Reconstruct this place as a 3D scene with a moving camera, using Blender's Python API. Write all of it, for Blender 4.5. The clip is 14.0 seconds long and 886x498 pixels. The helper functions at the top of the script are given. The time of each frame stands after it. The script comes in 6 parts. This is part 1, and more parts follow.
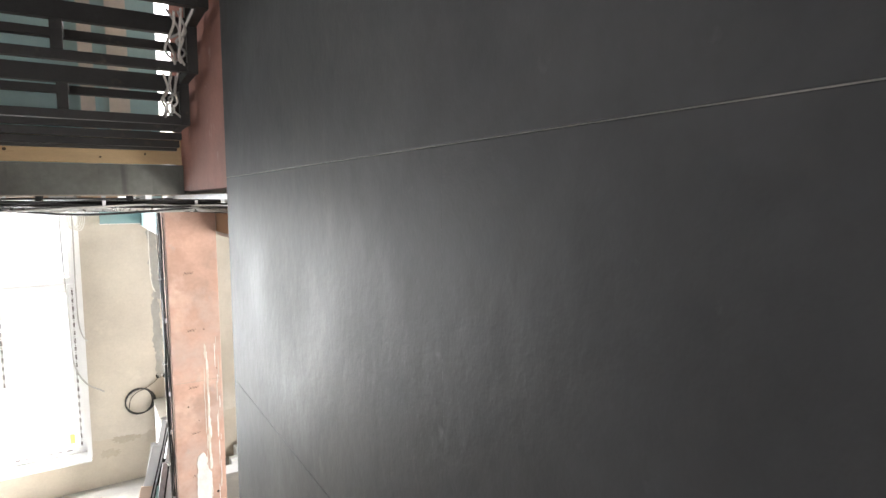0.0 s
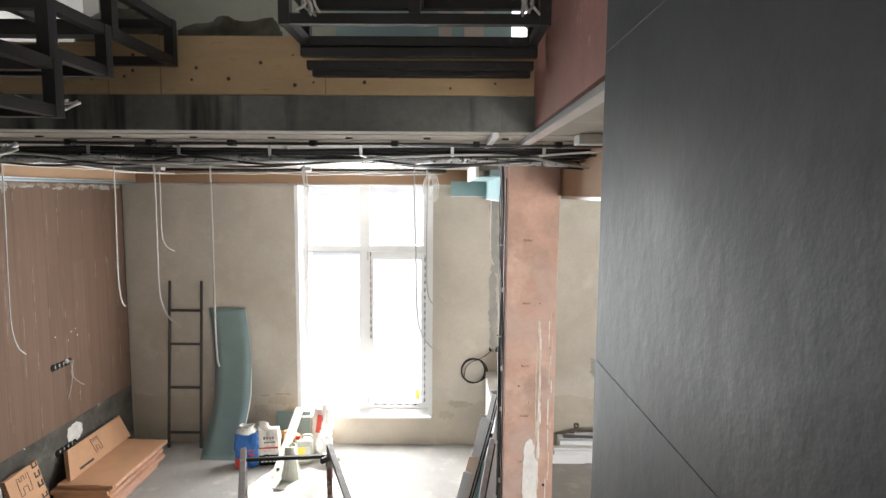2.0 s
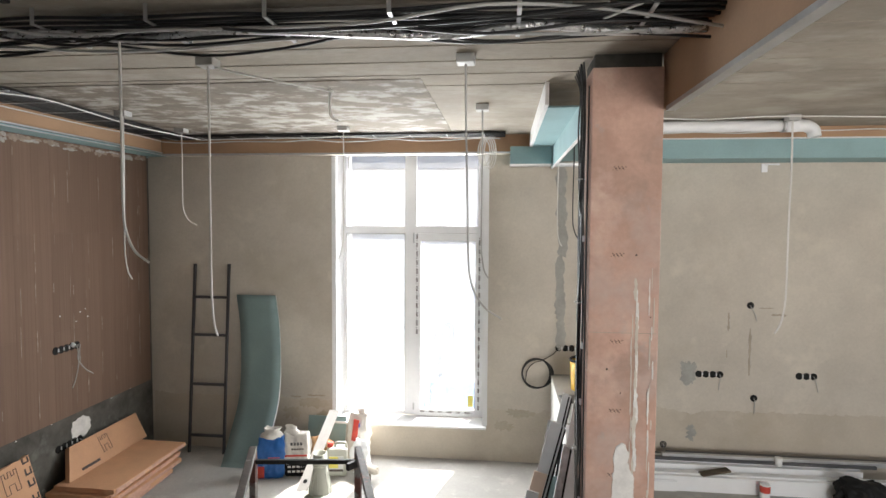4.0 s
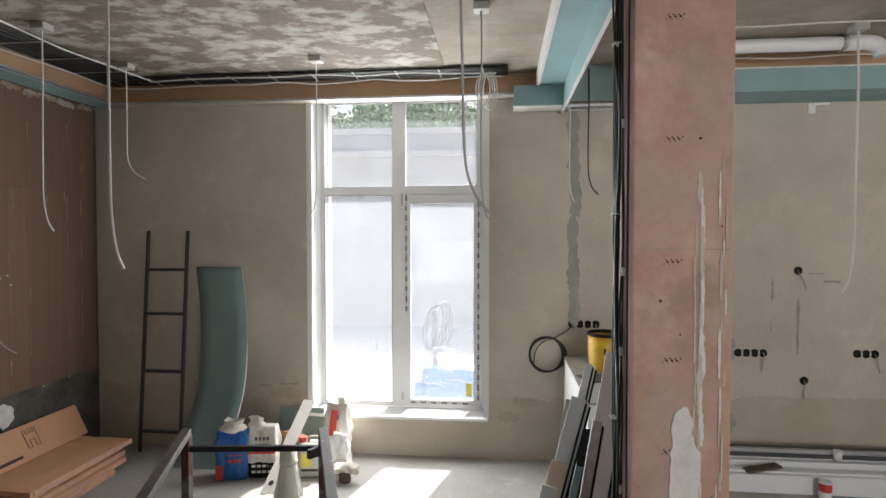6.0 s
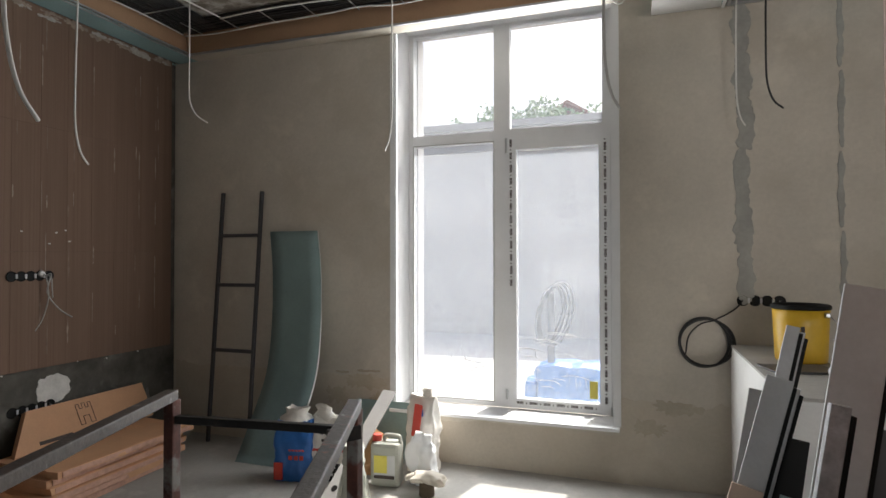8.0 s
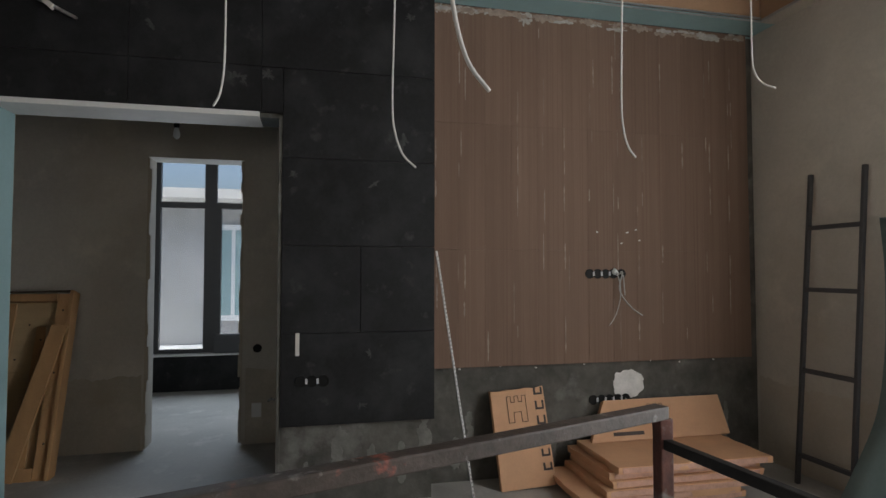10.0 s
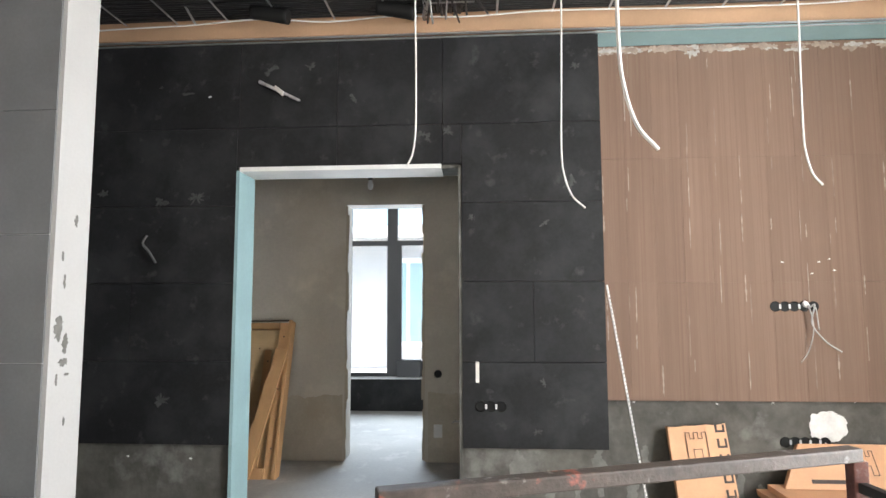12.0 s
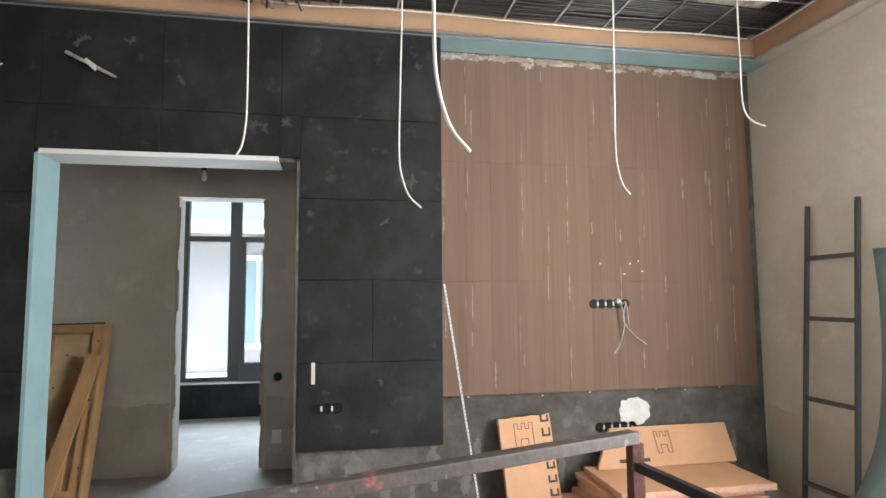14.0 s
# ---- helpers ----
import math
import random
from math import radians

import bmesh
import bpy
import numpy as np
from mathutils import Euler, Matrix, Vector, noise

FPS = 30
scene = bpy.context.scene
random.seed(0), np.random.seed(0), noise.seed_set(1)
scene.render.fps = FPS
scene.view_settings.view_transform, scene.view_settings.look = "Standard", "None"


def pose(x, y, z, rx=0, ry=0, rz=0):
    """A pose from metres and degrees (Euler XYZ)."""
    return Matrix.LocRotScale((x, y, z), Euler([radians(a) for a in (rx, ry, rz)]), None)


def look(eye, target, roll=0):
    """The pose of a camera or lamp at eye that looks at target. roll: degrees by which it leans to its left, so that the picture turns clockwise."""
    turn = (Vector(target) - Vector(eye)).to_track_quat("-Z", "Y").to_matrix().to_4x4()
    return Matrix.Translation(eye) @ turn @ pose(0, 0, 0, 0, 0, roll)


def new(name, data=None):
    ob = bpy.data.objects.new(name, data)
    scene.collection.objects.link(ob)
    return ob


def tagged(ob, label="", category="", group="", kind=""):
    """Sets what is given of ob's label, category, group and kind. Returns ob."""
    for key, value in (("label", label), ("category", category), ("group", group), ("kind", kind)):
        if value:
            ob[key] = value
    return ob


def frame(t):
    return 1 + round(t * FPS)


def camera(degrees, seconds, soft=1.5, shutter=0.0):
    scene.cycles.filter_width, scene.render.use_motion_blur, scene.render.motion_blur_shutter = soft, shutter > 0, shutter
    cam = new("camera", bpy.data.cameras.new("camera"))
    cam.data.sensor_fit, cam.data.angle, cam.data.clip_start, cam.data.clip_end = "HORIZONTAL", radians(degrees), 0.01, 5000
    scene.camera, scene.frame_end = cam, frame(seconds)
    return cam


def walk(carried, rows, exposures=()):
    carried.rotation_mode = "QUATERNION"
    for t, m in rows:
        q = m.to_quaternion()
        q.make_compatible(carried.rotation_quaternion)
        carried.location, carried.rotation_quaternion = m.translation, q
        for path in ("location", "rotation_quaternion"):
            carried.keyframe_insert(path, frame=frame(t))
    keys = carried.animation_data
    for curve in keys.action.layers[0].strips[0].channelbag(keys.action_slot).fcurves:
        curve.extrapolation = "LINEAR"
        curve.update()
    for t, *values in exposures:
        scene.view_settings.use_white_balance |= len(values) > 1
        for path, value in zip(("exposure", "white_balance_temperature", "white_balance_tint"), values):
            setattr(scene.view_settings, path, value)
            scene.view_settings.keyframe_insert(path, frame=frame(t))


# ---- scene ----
cam = camera(76.1, 14.0)
PATH = [
    (0, (0.382, 0.578, 3.554), (1.43, 2.271, 3.368), -0.3),
    (0.5, (0.42, 0.732, 3.544), (0.942, 2.652, 3.344), 0.1),
    (1, (0.374, 0.916, 3.522), (0.654, 2.888, 3.342), 0.3),
    (1.5, (0.382, 1.086, 3.439), (0.498, 3.073, 3.243), 0.4),
    (2, (0.431, 1.35, 3.292), (0.412, 3.34, 3.094), 0.4),
    (2.5, (0.436, 1.553, 3.158), (0.317, 3.541, 2.969), 0.3),
    (3, (0.424, 1.834, 2.964), (0.245, 3.819, 2.805), 0.4),
    (3.5, (0.414, 2.089, 2.81), (0.212, 4.075, 2.684), 0.4),
    (5.8, (0.336, 3.112, 2.173), (0.108, 5.098, 2.113), 0.2),
    (6, (0.353, 3.194, 2.12), (0.146, 5.183, 2.067), 0.0),
    (6.5, (0.387, 3.42, 1.976), (0.185, 5.409, 1.93), 0.1),
    (7, (0.377, 3.711, 1.814), (0.131, 5.696, 1.803), 0.1),
    (7.5, (0.379, 4.018, 1.659), (-0.007, 5.98, 1.69), 0.1),
    (8, (0.341, 4.349, 1.568), (-0.305, 6.242, 1.601), -0.1),
    (8.5, (0.266, 4.751, 1.498), (-0.713, 6.495, 1.543), -0.1),
    (9, (0.128, 5.022, 1.465), (-1.316, 6.404, 1.525), -0.0),
    (9.2, (0.124, 5.113, 1.46), (-1.49, 6.293, 1.524), 0.0),
    (11.3, (0.403, 4.923, 1.504), (-1.591, 4.822, 1.63), -0.0),
    (11.5, (0.427, 4.948, 1.507), (-1.565, 4.84, 1.648), -0.1),
    (12, (0.459, 4.958, 1.511), (-1.53, 4.835, 1.686), -0.2),
    (12.5, (0.464, 4.948, 1.519), (-1.523, 4.849, 1.717), -0.2),
    (13, (0.458, 4.948, 1.518), (-1.531, 5.018, 1.714), -0.1),
    (13.5, (0.443, 5.008, 1.511), (-1.525, 5.308, 1.701), -0.2),
    (14, (0.423, 5.115, 1.51), (-1.538, 5.473, 1.679), -0.4),
]
EXPOSURES = [(0, 2.75), (0.5, 2.1), (1, 2.05), (2, 2.1), (3.5, 1.8), (6, 1.0), (6.5, 0.92), (7.5, 0.72), (8.5, 0.35), (9.2, -0.05), (11.3, 3.05), (12, 2.95), (13.5, 2.8), (14, 2.65)]
walk(cam, [(t, look(eye, target, roll)) for t, eye, target, roll in PATH], EXPOSURES)
# ---------------------------------------------------------------- light
world = bpy.data.worlds.new("sky")
scene.world = world
world.use_nodes = True
wn = world.node_tree.nodes
sky = wn.new("ShaderNodeTexSky")
sky.sky_type = "NISHITA"
sky.sun_disc = False
sky.dust_density = 6.0
sky.ozone_density = 0.6
SUN_EL, SUN_DX = 55.0, 0.27
sky.sun_elevation = radians(SUN_EL)
sky.sun_rotation = math.atan2(SUN_DX, 1.0)
wn["Background"].inputs["Strength"].default_value = 0.15
world.node_tree.links.new(sky.outputs[0], wn["Background"].inputs["Color"])

sun_data = bpy.data.lights.new("sun", "SUN")
sun_data.energy, sun_data.angle, sun_data.color = 5.0, radians(0.6), (1.0, 0.95, 0.88)
sun = new("sun", sun_data)
_h = math.tan(radians(SUN_EL)) * math.hypot(1.0, SUN_DX)
sun.matrix_world = look((SUN_DX * 20, 20.0, _h * 20), (0, 0, 0))


def area_light(name, x, y, z, w, h, power, aim, color=(1.0, 0.98, 0.95)):
    d = bpy.data.lights.new(name, "AREA")
    d.shape, d.size, d.size_y, d.energy, d.color = "RECTANGLE", w, h, power, color
    ob = new(name, d)
    ob.matrix_world = look((x, y, z), (x + aim[0], y + aim[1], z + aim[2]))
    return ob


area_light("window_sky_light", -0.65, 8.53, 1.93, 1.6, 2.9, 50, (0, -1, 0), (0.97, 0.99, 1.0))
# fill lamp, no kitchen window is known; brightens the room from the east
area_light("kitchen_fill_light", 5.9, 5.0, 1.8, 2.4, 2.2, 3, (-1, 0, 0))
# added fill from the south for the column and the north wall
area_light("east_room_fill_light", 3.7, -2.3, 1.9, 2.4, 2.6, 115, (0, 1, 0))
area_light("hall_sky_light", -7.10, 4.1, 1.7, 1.8, 2.2, 22, (1, 0, 0), (0.72, 0.85, 1.0))
# fill lamp added behind the stairs to lift the north wall
area_light("rear_fill_light", -1.0, -2.3, 2.0, 3.6, 2.6, 14, (0, 1, 0))
# upstairs fill lamp, added without a known window
area_light("upper_fill_light", -3.85, 5.02, 5.15, 1.0, 1.4, 11, (1, 0, 0))

# ---------------------------------------------------------------- helpers


def part(name, bm, material, parent=None, label=""):
    me = bpy.data.meshes.new(name)
    bm.normal_update()
    bm.to_mesh(me)
    bm.free()
    if material:
        me.materials.append(material)
    ob = new(name, me)
    if parent is not None:
        ob.parent = parent
    if label:
        ob["label"] = label
    return ob


def struct(name, bm, material, label, category):
    return tagged(part(name, bm, material), label, category, kind="structure")


def thing(name, at, label, category, group="", turn=0.0):
    ob = new(name)
    ob.empty_display_size = 0.1
    ob.matrix_basis = pose(at[0], at[1], at[2], 0, 0, turn)
    return tagged(ob, label, category, group)


def box(bm, x0, x1, y0, y1, z0, z1, m=None):
    vs = [bm.verts.new((x, y, z)) for z in (z0, z1) for y in (y0, y1) for x in (x0, x1)]
    fs = []
    for q in ((0, 2, 3, 1), (4, 5, 7, 6), (0, 1, 5, 4), (2, 6, 7, 3), (0, 4, 6, 2), (1, 3, 7, 5)):
        fs.append(bm.faces.new([vs[i] for i in q]))
    if m is not None:
        for v in vs:
            v.co = m @ v.co
    return fs


def bm_box(*a, bevel=0.0, m=None):
    bm = bmesh.new()
    box(bm, *a)
    if bevel:
        bmesh.ops.bevel(bm, geom=bm.edges[:], offset=bevel, segments=2, affect="EDGES", profile=0.5)
    if m is not None:
        bm.transform(m)
    return bm


def bm_boxes(*rows):
    bm = bmesh.new()
    for r in rows:
        box(bm, *r)
    return bm


def jitter(bm, amount, scale=3.0):
    for v in bm.verts:
        v.co += noise.noise_vector(v.co * scale) * amount
    return bm


def grid_wall(bm, nx, ny, fn):
    vs = [[bm.verts.new(fn(i / nx, j / ny)) for i in range(nx + 1)] for j in range(ny + 1)]
    for j in range(ny):
        for i in range(nx):
            bm.faces.new((vs[j][i], vs[j][i + 1], vs[j + 1][i + 1], vs[j + 1][i]))
    return vs


def bm_lathe(profile, n=24, caps=True):
    """Turned body from (radius, height) pairs."""
    bm = bmesh.new()
    rings = []
    for r, z in profile:
        rings.append([bm.verts.new((r * math.cos(2 * math.pi * k / n), r * math.sin(2 * math.pi * k / n), z)) for k in range(n)])
    for a, b in zip(rings, rings[1:]):
        for k in range(n):
            f = bm.faces.new((a[k], a[(k + 1) % n], b[(k + 1) % n], b[k]))
            f.smooth = True
    if caps:
        bm.faces.new(rings[0][::-1])
        bm.faces.new(rings[-1])
    return bm


def smooth_path(points, step=6):
    """Catmull-Rom through the points."""
    p = [Vector(q) for q in points]
    p = [p[0] * 2 - p[1]] + p + [p[-1] * 2 - p[-2]]
    out = []
    for i in range(1, len(p) - 2):
        a, b, c, d = p[i - 1 : i + 3]
        for k in range(step):
            t = k / step
            out.append(0.5 * (2 * b + (c - a) * t + (2 * a - 5 * b + 4 * c - d) * t * t + (3 * b - a - 3 * c + d) * t**3))
    return out + [p[-2]]


def tube(bm, path, r, n=6, ends=True):
    """A round tube along a path of Vectors."""
    path = [Vector(q) for q in path]
    up = Vector((0.31, 0.17, 0.93))
    rings = []
    for i, q in enumerate(path):
        d = (path[min(i + 1, len(path) - 1)] - path[max(i - 1, 0)]).normalized()
        if abs(d.dot(up)) > 0.97:
            up = Vector((0.95, 0.2, 0.1))
        s = d.cross(up).normalized()
        u = s.cross(d)
        up = u
        rings.append([bm.verts.new(q + r * (math.cos(2 * math.pi * k / n) * s + math.sin(2 * math.pi * k / n) * u)) for k in range(n)])
    for a, b in zip(rings, rings[1:]):
        for k in range(n):
            bm.faces.new((a[k], a[(k + 1) % n], b[(k + 1) % n], b[k])).smooth = True
    if ends:
        bm.faces.new(rings[0][::-1])
        bm.faces.new(rings[-1])
    return bm


def bm_tube(points, r, n=6, step=6):
    return tube(bmesh.new(), smooth_path(points, step), r, n)


def bm_bar(a, b, w, h):
    """A square bar from a to b."""
    a, b = Vector(a), Vector(b)
    m = Matrix.Translation(a) @ (b - a).to_track_quat("Y", "Z").to_matrix().to_4x4()
    L = (b - a).length
    return bm_box(-w / 2, w / 2, 0, L, -h / 2, h / 2, m=m, bevel=min(w, h) * 0.12)


# ---------------------------------------------------------------- materials


def material(name, color, rough=0.7, metal=0.0, var=0.12, scale=6.0, bump=0.15, fine=60.0, stains=None, streak=None, rand=0.0, stretch=(1, 1, 1), spec=0.5):
    """Procedural surface: broad and fine variation, optional stains (colour, scale, low, high) and object-to-object variation."""
    mat = bpy.data.materials.new(name)
    mat.use_nodes = True
    nt = mat.node_tree
    N, K = nt.nodes, nt.links.new
    b = N["Principled BSDF"]
    b.inputs["Roughness"].default_value, b.inputs["Metallic"].default_value = rough, metal
    b.inputs["Specular IOR Level"].default_value = spec
    co = N.new("ShaderNodeTexCoord")
    geo = N.new("ShaderNodeNewGeometry")
    mp = N.new("ShaderNodeMapping")
    mp.inputs["Scale"].default_value = stretch
    K(geo.outputs["Position"], mp.inputs["Vector"])

    def nz(s, detail=5.0, r=0.55):
        t = N.new("ShaderNodeTexNoise")
        t.inputs["Scale"].default_value, t.inputs["Detail"].default_value, t.inputs["Roughness"].default_value = s, detail, r
        K(mp.outputs[0], t.inputs["Vector"])
        return t.outputs["Fac"]

    def ramp(src, a, c, va=0.0, vc=1.0):
        m = N.new("ShaderNodeMapRange")
        for k, v in zip(("From Min", "From Max", "To Min", "To Max"), (a, c, va, vc)):
            m.inputs[k].default_value = v
        K(src, m.inputs["Value"])
        return m.outputs[0]

    def mix(fac, a, c, mode="MIX"):
        m = N.new("ShaderNodeMix")
        m.data_type, m.blend_type = "RGBA", mode
        for sock, v in ((m.inputs[0], fac), (m.inputs[6], a), (m.inputs[7], c)):
            if isinstance(v, (int, float)):
                sock.default_value = v
            elif isinstance(v, tuple):
                sock.default_value = (*v, 1.0)
            else:
                K(v, sock)
        return m.outputs[2]

    broad, grain = nz(scale), nz(fine, 4.0, 0.6)
    lo, hi = tuple(c * (1 - var) for c in color), tuple(min(1.0, c * (1 + var)) for c in color)
    col = mix(ramp(broad, 0.3, 0.7), lo, hi)
    g = mix(ramp(grain, 0.3, 0.7), (1 - var * 0.8,) * 3, (1.0,) * 3)
    col = mix(1.0, col, g, "MULTIPLY")
    for sc, s_scale, a, c in stains or ():
        col = mix(ramp(nz(s_scale, 6.0, 0.62), a, c), col, sc)
    if streak:
        sc, s_stretch, a, c = streak
        m2 = N.new("ShaderNodeMapping")
        m2.inputs["Scale"].default_value = s_stretch
        K(geo.outputs["Position"], m2.inputs["Vector"])
        t = N.new("ShaderNodeTexNoise")
        t.inputs["Scale"].default_value, t.inputs["Detail"].default_value = 1.0, 4.0
        K(m2.outputs[0], t.inputs["Vector"])
        col = mix(ramp(t.outputs["Fac"], a, c), col, sc)
    if rand:
        oi = N.new("ShaderNodeObjectInfo")
        col = mix(1.0, col, mix(oi.outputs["Random"], (1 - rand,) * 3, (1 + 0.0,) * 3), "MULTIPLY")
    K(col, b.inputs["Base Color"])
    K(ramp(broad, 0.2, 0.8, max(0.02, rough - 0.08), min(1.0, rough + 0.08)), b.inputs["Roughness"])
    if bump:
        bp = N.new("ShaderNodeBump")
        bp.inputs["Strength"].default_value, bp.inputs["Distance"].default_value = bump, 0.01
        K(grain, bp.inputs["Height"])
        bp2 = N.new("ShaderNodeBump")
        bp2.inputs["Strength"].default_value, bp2.inputs["Distance"].default_value = bump * 0.6, 0.03
        K(broad, bp2.inputs["Height"])
        K(bp.outputs[0], bp2.inputs["Normal"])
        K(bp2.outputs[0], b.inputs["Normal"])
    return mat


M = {}
M["plaster"] = material("beige_plaster", (0.55, 0.507, 0.442), 0.9, var=0.11, scale=1.6, bump=0.16, fine=45, stains=[((0.435, 0.388, 0.315), 0.9, 0.52, 0.75), ((0.62, 0.57, 0.49), 2.2, 0.58, 0.72)])
M["plaster_wet"] = material("stained_plaster", (0.47, 0.415, 0.335), 0.92, var=0.10, scale=2.5, bump=0.15, fine=40, stains=[((0.40, 0.335, 0.25), 2.2, 0.52, 0.75), ((0.54, 0.48, 0.39), 3.5, 0.56, 0.72)])
M["floor"] = material("concrete_screed", (0.40, 0.385, 0.36), 0.85, var=0.12, scale=1.5, bump=0.12, fine=35, stains=[((0.50, 0.48, 0.45), 3.5, 0.55, 0.7), ((0.30, 0.285, 0.265), 1.1, 0.6, 0.75)])
M["ceiling"] = material("board_marked_concrete", (0.315, 0.278, 0.228), 0.92, var=0.16, scale=1.8, bump=0.3, fine=22, stains=[((0.385, 0.35, 0.30), 2.6, 0.5, 0.68), ((0.20, 0.17, 0.135), 1.1, 0.56, 0.76), ((0.15, 0.128, 0.10), 14.0, 0.66, 0.76)], stretch=(0.8, 1.3, 1.0))
M["ceiling_daub"] = material("adhesive_daubed_ceiling", (0.195, 0.165, 0.132), 0.93, var=0.2, scale=4.0, bump=0.4, fine=25, stains=[((0.40, 0.375, 0.335), 4.6, 0.47, 0.60)], stretch=(1.0, 1.4, 1.0))
M["edge"] = material("stained_slab_edge", (0.155, 0.16, 0.145), 0.9, var=0.25, scale=2.2, bump=0.25, fine=30, streak=((0.03, 0.03, 0.028), (9.0, 9.0, 0.7), 0.55, 0.7))
M["dark_tile"] = material("anthracite_porcelain", (0.017, 0.017, 0.0185), 0.6, var=0.3, scale=2.5, bump=0.05, fine=40, rand=0.15, stains=[((0.036, 0.037, 0.039), 2.6, 0.46, 0.74), ((0.085, 0.085, 0.086), 7.0, 0.60, 0.85)], spec=0.24)
M["stair_tile"] = material("slate_relief_tile", (0.046, 0.047, 0.051), 0.58, var=0.16, scale=3.0, bump=0.22, fine=17, stains=[((0.072, 0.073, 0.078), 1.6, 0.50, 0.75), ((0.028, 0.028, 0.031), 2.3, 0.58, 0.8), ((0.09, 0.09, 0.092), 9.0, 0.66, 0.85)], stretch=(1.0, 1.1, 1.0), spec=0.30)
M["grey_tile"] = material("grey_wall_tile", (0.17, 0.175, 0.18), 0.55, var=0.12, scale=3.0, bump=0.05, rand=0.08)
M["wood_tile"] = material("brown_wood_grain_panel", (0.205, 0.135, 0.101), 0.75, var=0.10, scale=1.2, bump=0.05, fine=20, rand=0.07, stretch=(6.0, 9.0, 0.5), streak=((0.176, 0.115, 0.086), (20.0, 80.0, 0.4), 0.46, 0.66), stains=[((0.25, 0.17, 0.13), 0.5, 0.6, 0.8)], spec=0.12)
M["adhesive"] = material("grey_tile_adhesive", (0.115, 0.110, 0.098), 0.85, var=0.3, scale=3.5, bump=0.35, fine=18, stains=[((0.22, 0.215, 0.20), 3.0, 0.56, 0.75)], spec=0.15)
M["smear"] = material("white_grout_smear", (0.72, 0.705, 0.68), 0.85, var=0.12, scale=12, bump=0.2)
M["primer"] = material("red_brown_primer", (0.49, 0.315, 0.25), 0.85, var=0.16, scale=3.0, bump=0.12, fine=35, stains=[((0.62, 0.45, 0.38), 2.4, 0.55, 0.75), ((0.40, 0.24, 0.19), 5.0, 0.56, 0.75), ((0.24, 0.15, 0.12), 26.0, 0.69, 0.76), ((0.48, 0.39, 0.355), 1.3, 0.52, 0.7), ((0.30, 0.215, 0.18), 2.0, 0.56, 0.72), ((0.36, 0.34, 0.325), 3.1, 0.62, 0.74)])
M["primer_red"] = material("brick_red_primer", (0.36, 0.165, 0.13), 0.85, var=0.18, scale=4.0, bump=0.15, stains=[((0.50, 0.33, 0.29), 9.0, 0.62, 0.75)])
M["brown_board"] = material("brown_gypsum_board", (0.44, 0.275, 0.165), 0.8, var=0.1, scale=2.0, bump=0.05)
M["teal_board"] = material("moisture_resistant_board", (0.28, 0.42, 0.435), 0.8, var=0.08, scale=3.0, bump=0.04)
M["teal_dark"] = material("green_gypsum_sheet", (0.20, 0.28, 0.28), 0.8, var=0.1, scale=3.0, bump=0.05)
M["galv"] = material("galvanised_profile", (0.55, 0.56, 0.57), 0.38, metal=0.85, var=0.1, scale=10, bump=0.03)
M["steel"] = material("black_painted_steel", (0.022, 0.021, 0.021), 0.5, metal=0.3, var=0.3, scale=8, bump=0.1, stains=[((0.07, 0.05, 0.04), 12, 0.62, 0.75)])
M["rust"] = material("worn_red_steel", (0.12, 0.045, 0.035), 0.6, metal=0.3, var=0.4, scale=14, bump=0.2, stains=[((0.20, 0.19, 0.18), 9, 0.5, 0.62), ((0.30, 0.07, 0.05), 6, 0.62, 0.7)])
M["rail_top"] = material("scuffed_steel_rail", (0.075, 0.058, 0.05), 0.6, metal=0.0, var=0.35, scale=14, bump=0.2, stains=[((0.26, 0.245, 0.23), 16, 0.60, 0.70), ((0.35, 0.10, 0.07), 7, 0.63, 0.70), ((0.06, 0.05, 0.045), 9, 0.60, 0.7)])
M["ply"] = material("pale_plywood", (0.50, 0.36, 0.20), 0.75, var=0.12, scale=2.0, bump=0.08, stretch=(1, 1, 5), stains=[((0.30, 0.20, 0.10), 4.0, 0.62, 0.75)])
M["white_plastic"] = material("white_pvc", (0.80, 0.81, 0.82), 0.35, var=0.03, scale=6, bump=0.0)
M["white_board"] = material("white_gypsum_core", (0.74, 0.735, 0.72), 0.85, var=0.06, scale=5, bump=0.1, stains=[((0.50, 0.47, 0.42), 7, 0.66, 0.75)])
M["grey_board"] = material("grey_gypsum_sheet", (0.62, 0.63, 0.64), 0.8, var=0.08, scale=4, bump=0.06)
M["peach_board"] = material("pale_peach_board", (0.72, 0.56, 0.45), 0.8, var=0.06, scale=5, bump=0.06)
M["mid_board"] = material("mid_grey_board", (0.36, 0.35, 0.34), 0.8, var=0.08, scale=5, bump=0.06)
M["cable_black"] = material("black_cable_sheath", (0.012, 0.012, 0.013), 0.4, var=0.1, bump=0.0)
M["cable_white"] = material("white_cable_sheath", (0.68, 0.67, 0.64), 0.5, var=0.06, bump=0.0)
M["cable_grey"] = material("grey_cable_sheath", (0.42, 0.415, 0.40), 0.5, var=0.06, bump=0.0)
M["foil"] = material("crumpled_foil_conduit", (0.62, 0.62, 0.62), 0.3, metal=0.9, var=0.2, scale=30, bump=0.5, fine=60)
M["black"] = material("black_plastic", (0.010, 0.010, 0.010), 0.6, var=0.1, bump=0.0, spec=0.2)
M["orange"] = material("peach_foam_board", (0.66, 0.375, 0.215), 0.75, var=0.07, scale=5, bump=0.08, rand=0.08)
M["orange_edge"] = material("cut_foam_edge", (0.60, 0.36, 0.27), 0.85, var=0.15, scale=20, bump=0.3)
